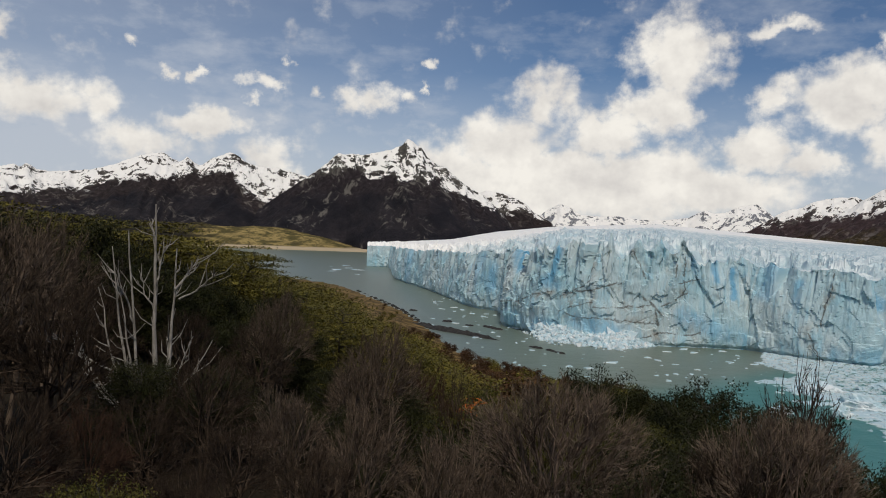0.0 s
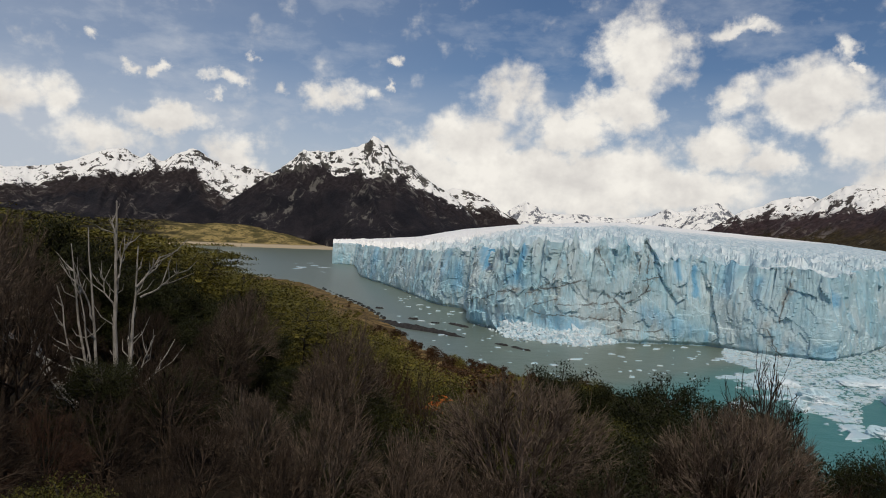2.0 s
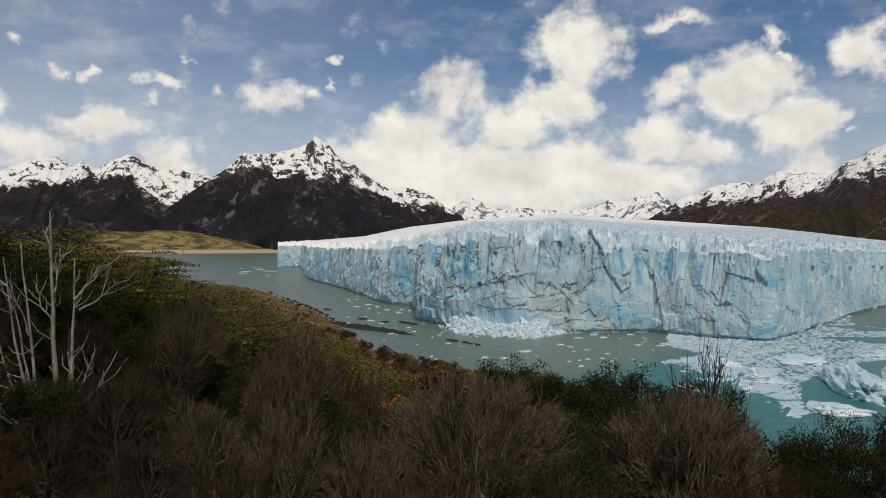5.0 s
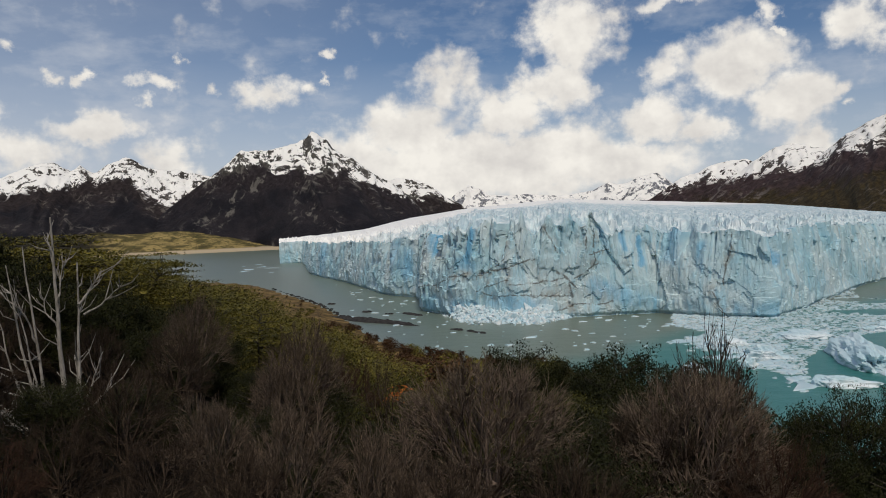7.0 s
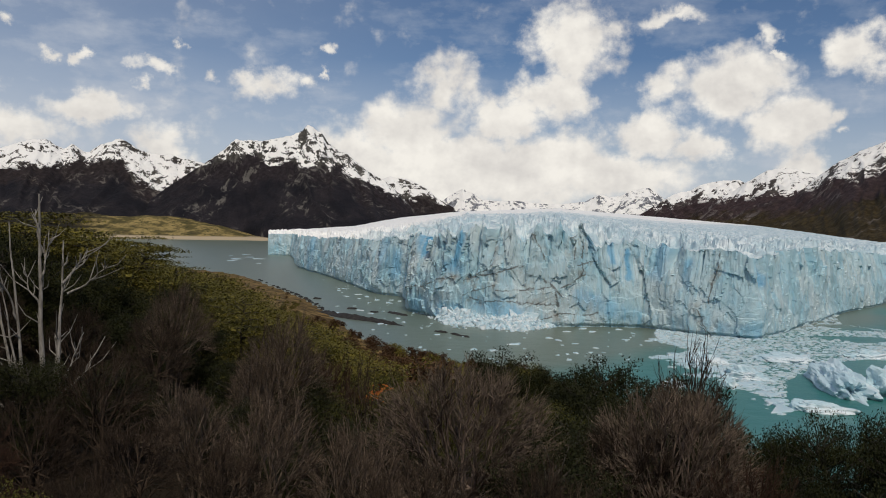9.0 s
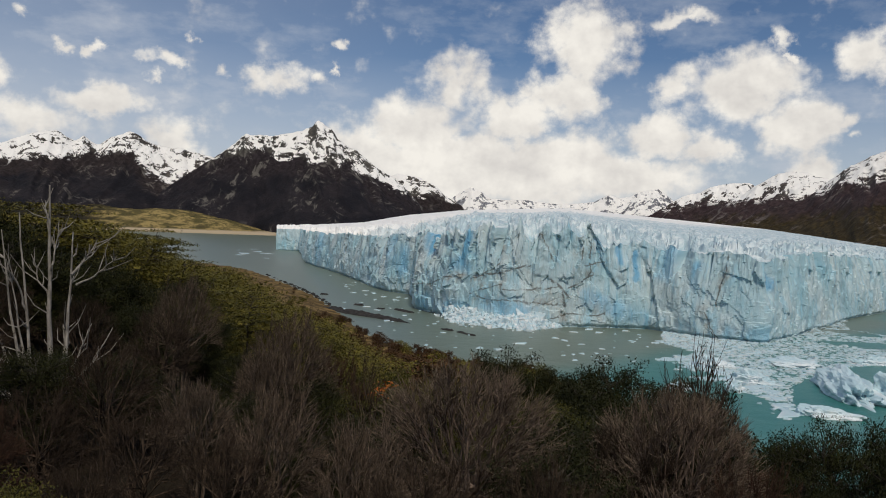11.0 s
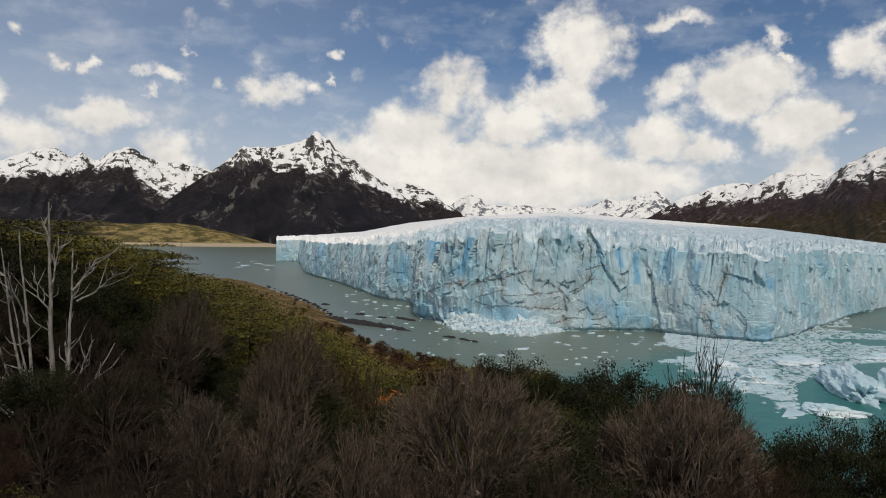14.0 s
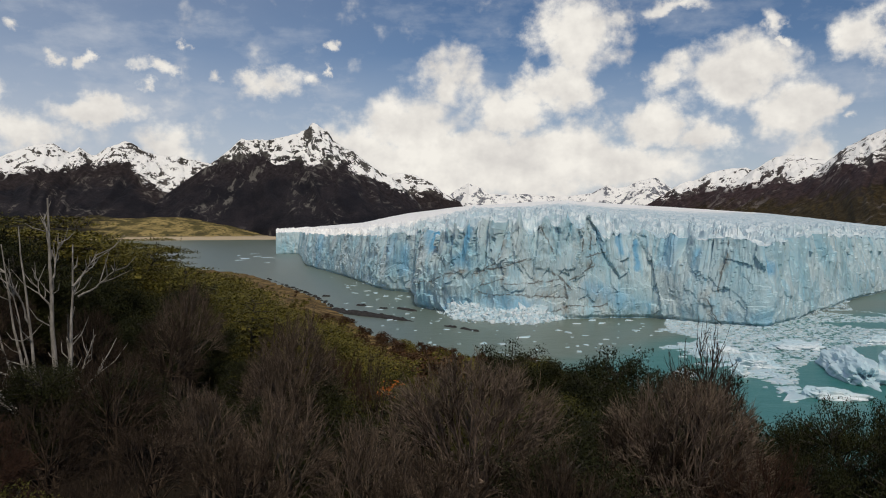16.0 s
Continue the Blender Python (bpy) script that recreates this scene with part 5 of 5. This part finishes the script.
# ---------------------------------------------------------------- shore rocks
def rock_bar(name, label, line, width, height, seed, material=ROCK):
    """A low ridge of broken rock along a line of points, rising from the water."""
    pts = np.array(line, float)
    d = np.r_[0, np.cumsum(np.hypot(*np.diff(pts, axis=0).T))]
    n = max(24, int(d[-1] / 1.2))
    s = np.linspace(0, d[-1], n)
    cx, cy = np.interp(s, d, pts[:, 0]), np.interp(s, d, pts[:, 1])
    t = np.gradient(np.stack([cx, cy], 1), axis=0)
    t /= np.linalg.norm(t, axis=1)[:, None]
    k = np.linspace(-1, 1, 13)[:, None]
    taper = np.minimum(1, np.minimum(s, d[-1] - s) / (d[-1] * 0.16) + 0.05)
    w = width * taper * (0.6 + 0.8 * fbm(s / 14, seed, 0, 3))
    x, y = cx - t[:, 1] * k * w, cy + t[:, 0] * k * w
    z = height * (1 - k ** 2) * taper * (0.35 + 1.3 * ridged(x / 7, y / 7, seed, 4)) - 0.5 * (np.abs(k) > 0.95) - 0.15
    me = mesh_of(name, np.stack([x, y, z], -1).reshape(-1, 3), grid_faces(13, n), material)
    return tagged(new(name, me), label=label, category="rocks")


rock_bar("rock_spit", "dark rocky spit running out into the lake", [at(-9.6, 520)[:2], at(-8.3, 508)[:2], at(-6.7, 487)[:2], at(-4.6, 466)[:2], at(-2.25, 443)[:2]], 5.0, 2.0, 2)
for reef in ([(-0.1, 424), (0.9, 416)], [(1.1, 415), (2.6, 400)], [(-3.6, 520), (-2.1, 497)], [(-4.9, 520), (-4.3, 516)], [(-6.6, 541), (-5.9, 536)], [(-9.1, 617), (-8.5, 613)]):
    rock_bar("reef", "dark reef of wet rock just above the water", [at(*q)[:2] for q in reef], 2.0 if reef[0][0] > -3 else 2.8, 1.0, 5 + reef[0][0])


def boulder(seed, size):
    rng = np.random.default_rng(seed)
    bm = bmesh.new()
    bmesh.ops.create_icosphere(bm, subdivisions=2, radius=1)
    for v in bm.verts:
        n = noise.fractal(v.co * 1.3 + Vector((seed, 0, 0)), 1.0, 2.0, 3)
        v.co = v.co * (1 + 0.35 * n)
        v.co.z *= 0.6
    me = bpy.data.meshes.new("boulder")
    bm.to_mesh(me)
    bm.free()
    me.materials.append(ROCK)
    return me


rng = np.random.default_rng(9)
BOULDERS = [boulder(i + 1, 1) for i in range(4)]
for i in range(60):
    az = rng.uniform(-13, -8.3)
    r = float(np.interp(az, FINE, SHORE_R)) * rng.uniform(0.985, 1.02)
    ob = new("boulder", BOULDERS[i % 4])
    k = rng.uniform(0.5, 1.7)
    ob.matrix_basis = Matrix.Translation((*at(az, r)[:2], max(0.0, float(land(az, r))) + 0.1 * k)) @ Matrix.Rotation(rng.uniform(0, 6), 4, "Z") @ Matrix.Diagonal((k * 1.3, k, k, 1))
    tagged(ob, label="dark wet boulder on the stony shore", category="rock", group="shore boulders")


# ---------------------------------------------------------------- ice in the water
def slab(rng, size, thick):
    """Vertices and faces of one broken, tilted ice slab."""
    n = int(rng.integers(5, 9))
    ang = np.sort(rng.uniform(0, 2 * np.pi, n))
    rad = size * rng.uniform(0.55, 1.1, n)
    ring = np.stack([rad * np.cos(ang), rad * np.sin(ang) * rng.uniform(0.5, 1.0)], 1)
    tilt = rng.normal(0, 0.08, 2)
    low = np.c_[ring * 1.06, np.full(n, -0.3 * thick - 0.05)]
    high = np.c_[ring * 0.9, thick * rng.uniform(0.6, 1.15, n) + ring @ tilt]
    v = np.r_[low, high, [[0, 0, thick * 1.1]]]
    f = [[i, (i + 1) % n, n + (i + 1) % n, n + i] for i in range(n)] + [[n + i, n + (i + 1) % n, 2 * n] for i in range(n)]
    return v, f


FRONT_R = np.interp(FINE, *zip(*FRONT))
BRASH_NEAR = [(16.2, 430), (17, 362), (18.6, 345), (20.2, 333), (21.8, 318), (23.2, 300), (24.6, 282), (24.9, 325), (26, 350), (28.4, 392), (29.5, 402), (34, 412)]


BRASH = floe_material("brash", (0.62, 0.67, 0.685))


def brash(count, seed):
    """Crowded small ice below the cliff, as one sheet of loose pieces."""
    rng = np.random.default_rng(seed)
    vs, fs, off = [], [], 0
    while count > 0:
        az = rng.uniform(16.2, 34)
        near, far = float(np.interp(az, *zip(*BRASH_NEAR))), float(np.interp(az, FINE, FRONT_R)) - 1
        far = min(far, float(np.interp(az, [16, 26, 28, 30, 34], [999, 999, 560, 545, 520])))
        r = near + (far - near) * rng.uniform(0, 1)
        p = at(az, r)
        if float(fbm(p.x / 28, p.y / 28, 3.0, 3)) < 0.33 + 0.14 * math.exp(-(r - near) / 8):
            count -= 0.2
            continue
        size = 0.5 * math.exp(rng.normal(0.35, 0.55))
        v, f = slab(rng, min(size, 3.2), min(0.22 * size, 0.6))
        vs.append(v + np.array([p.x, p.y, 0]))
        fs += [[i + off for i in q] for q in f]
        off += len(v)
        count -= 1
    return tagged(new("brash_ice", mesh_of("brash_ice", np.concatenate(vs), fs, BRASH)), label="crowded grey-white brash ice floating below the cliff", category="ice", kind="stuff")


brash(12000, 2)
rng = np.random.default_rng(12)
FLOES = []
for i in range(6):
    v, f = slab(rng, 1.0, 0.28)
    FLOES.append(mesh_of("ice_floe", v, f, FLOE))


def floe(az, r, size, label, stretch=1.0):
    ob = new("ice_floe", FLOES[int(rng.integers(6))])
    ob.matrix_basis = Matrix.Translation(at(az, r, 0.0)) @ Matrix.Rotation(rng.uniform(0, 6.28), 4, "Z") @ Matrix.Diagonal((size * stretch, size, min(size, 1.6), 1))
    tagged(ob, label=label, category="ice", group="floating ice")


for i in range(150):                     # chain of broken ice off the near edge
    u = rng.uniform(0, 1)
    az = np.interp(u, [0, 0.3, 0.6, 1], [17.0, 20.2, 22.8, 24.9]) + rng.normal(0, 0.35)
    r = np.interp(u, [0, 0.3, 0.6, 1], [360, 333, 303, 276]) + rng.normal(0, 9)
    floe(az, r, math.exp(rng.normal(0.55, 0.55)), "white broken ice floe in crowded drift ice", rng.uniform(1, 1.8))
for i in range(150):                     # loose pieces on the open lake
    az = rng.uniform(-9, 20)
    far = float(np.interp(az, FINE, FRONT_R))
    r = rng.uniform(max(0.58 * far, 300), 0.985 * far)
    floe(az, r, 0.55 * math.exp(rng.normal(0.25, 0.55)) * (1 + r / 900), "small white ice floe drifting on the lake", rng.uniform(1, 2))
for az, r, k, st in [(-14.6, 1400, 13, 2.2), (-13.7, 1500, 10, 2.0), (-14.9, 1330, 7, 2.5), (-12.9, 1420, 8, 2.0), (-13.9, 1640, 9, 2.4), (-13.0, 1230, 4, 2.0), (-15.0, 1560, 6, 2), (-6.8, 720, 3, 2), (-5.9, 660, 4, 1.6), (-5.2, 640, 3.5, 2), (-4.4, 610, 3, 2), (-7.2, 700, 2.5, 2), (-3.6, 585, 3, 1.6),
                     (-2.7, 600, 3, 1.5)]:
    floe(az, r, k, "flat white ice floe on the calm bay", st)


def berg(name, label, az, r, size, seed, turn, cut=0.0, jag=0.55):
    """A weathered iceberg with blunt peaks, planed faces and a waterline."""
    bm = bmesh.new()
    bmesh.ops.create_icosphere(bm, subdivisions=5, radius=1)
    for v in bm.verts:
        d = v.co.copy()
        n = noise.fractal(d * 1.5 + Vector((seed * 3.1, 0, 0)), 0.9, 2.1, 4)
        c = noise.voronoi(d * 2.2 + Vector((0, seed * 1.7, 0)))[0]
        k = 1 + jag * n + 0.20 * (c[1] - c[0]) - 0.10
        v.co = d * max(k, 0.3)
        if v.co.z > 0:
            v.co.z *= 1 + cut * v.co.x
        v.co.z = max(v.co.z, -0.25)
    me = bpy.data.meshes.new(name)
    bm.to_mesh(me)
    bm.free()
    me.materials.append(BERG)
    ob = new(name, me)
    ob.matrix_basis = Matrix.Translation(at(az, r, 0.0)) @ Matrix.Rotation(radians(turn), 4, "Z") @ Matrix.Diagonal((*size, 1))
    return tagged(ob, label=label, category="iceberg")


BERG = floe_material("berg_ice", (0.84, 0.89, 0.91))
berg("iceberg", "long white and blue iceberg with a hollowed side", 27.9, 322, (31, 8.5, 8.5), 3, 78, 0.15, 0.38)
berg("iceberg", "flat shelf of white ice beside the long iceberg", 24.6, 378, (13, 9, 3.4), 5, -14, 0, 0.3)
berg("iceberg", "rounded white iceberg block with a blue hollow", 31.2, 318, (10, 8, 11), 7, 10, 0.1)
berg("iceberg", "flat pinkish-white iceberg with a chipped rim", 27.1, 273, (9.5, 4.6, 3.4), 9, -20, -0.2, 0.32)
berg("iceberg", "low grey-white ice block among drift ice", 22.2, 322, (9, 4, 4.0), 12, -35, 0)
berg("iceberg", "low grey-white ice block among drift ice", 19.4, 350, (8, 5, 4.2), 14, 8, 0)
berg("iceberg", "small tilted ice block on open water", 17.4, 292, (4.6, 2.6, 2.6), 17, 0, 0)
berg("iceberg", "small hollowed ice block on open water", 21.1, 298, (3.6, 2.6, 3.4), 19, 40, 0)
berg("iceberg", "low grey-white ice block among drift ice", 29.6, 408, (10, 4, 3.4), 23, 0, 0)


RUBBLE = floe_material("rubble_ice", (0.84, 0.86, 0.86))


def rubble():
    """Fallen ice heaped along the foot of the cliff."""
    rng = np.random.default_rng(33)
    vs, fs, off = [], [], 0
    for i in range(5200):
        az = rng.choice([rng.uniform(0.2, 8.6), rng.uniform(-1.8, 24)], p=[0.8, 0.2])
        heap = float(np.interp(az, [-1.8, 0.4, 2.0, 4.2, 5.5, 6.6, 8.2, 9.5, 24], [3.0, 9.0, 10.0, 7.5, 8.0, 9.0, 4.0, 0.8, 0.5]))
        k = abs(rng.normal(0, 0.5))
        r = float(np.interp(az, FINE, FRONT_R)) - k * heap * 2.4 - 0.5
        p = at(az, r)
        size = math.exp(rng.normal(-0.15, 0.55)) * (0.42 + 0.07 * heap)
        bm_v = rng.normal(0, 1, (6, 3))
        bm_v = np.array([[1, 0, 0], [-1, 0, 0], [0, 1, 0], [0, -1, 0], [0, 0, 1], [0, 0, -1.0]]) * size * rng.uniform(0.6, 1.3, (6, 1)) + bm_v * 0.15 * size
        q = Euler(rng.uniform(0, 6, 3)).to_matrix()
        v = bm_v @ np.array(q) + np.array([p.x, p.y, max(0, heap * (1 - k * 1.0)) * rng.uniform(0.1, 1)])
        vs.append(v)
        fs += [[a + off for a in t] for t in ((0, 2, 4), (2, 1, 4), (1, 3, 4), (3, 0, 4), (2, 0, 5), (1, 2, 5), (3, 1, 5), (0, 3, 5))]
        off += 6
    part("ice_rubble", mesh_of("ice_rubble", np.concatenate(vs), fs, RUBBLE), glacier, "heap of fallen white ice blocks", "stuff")


rubble()
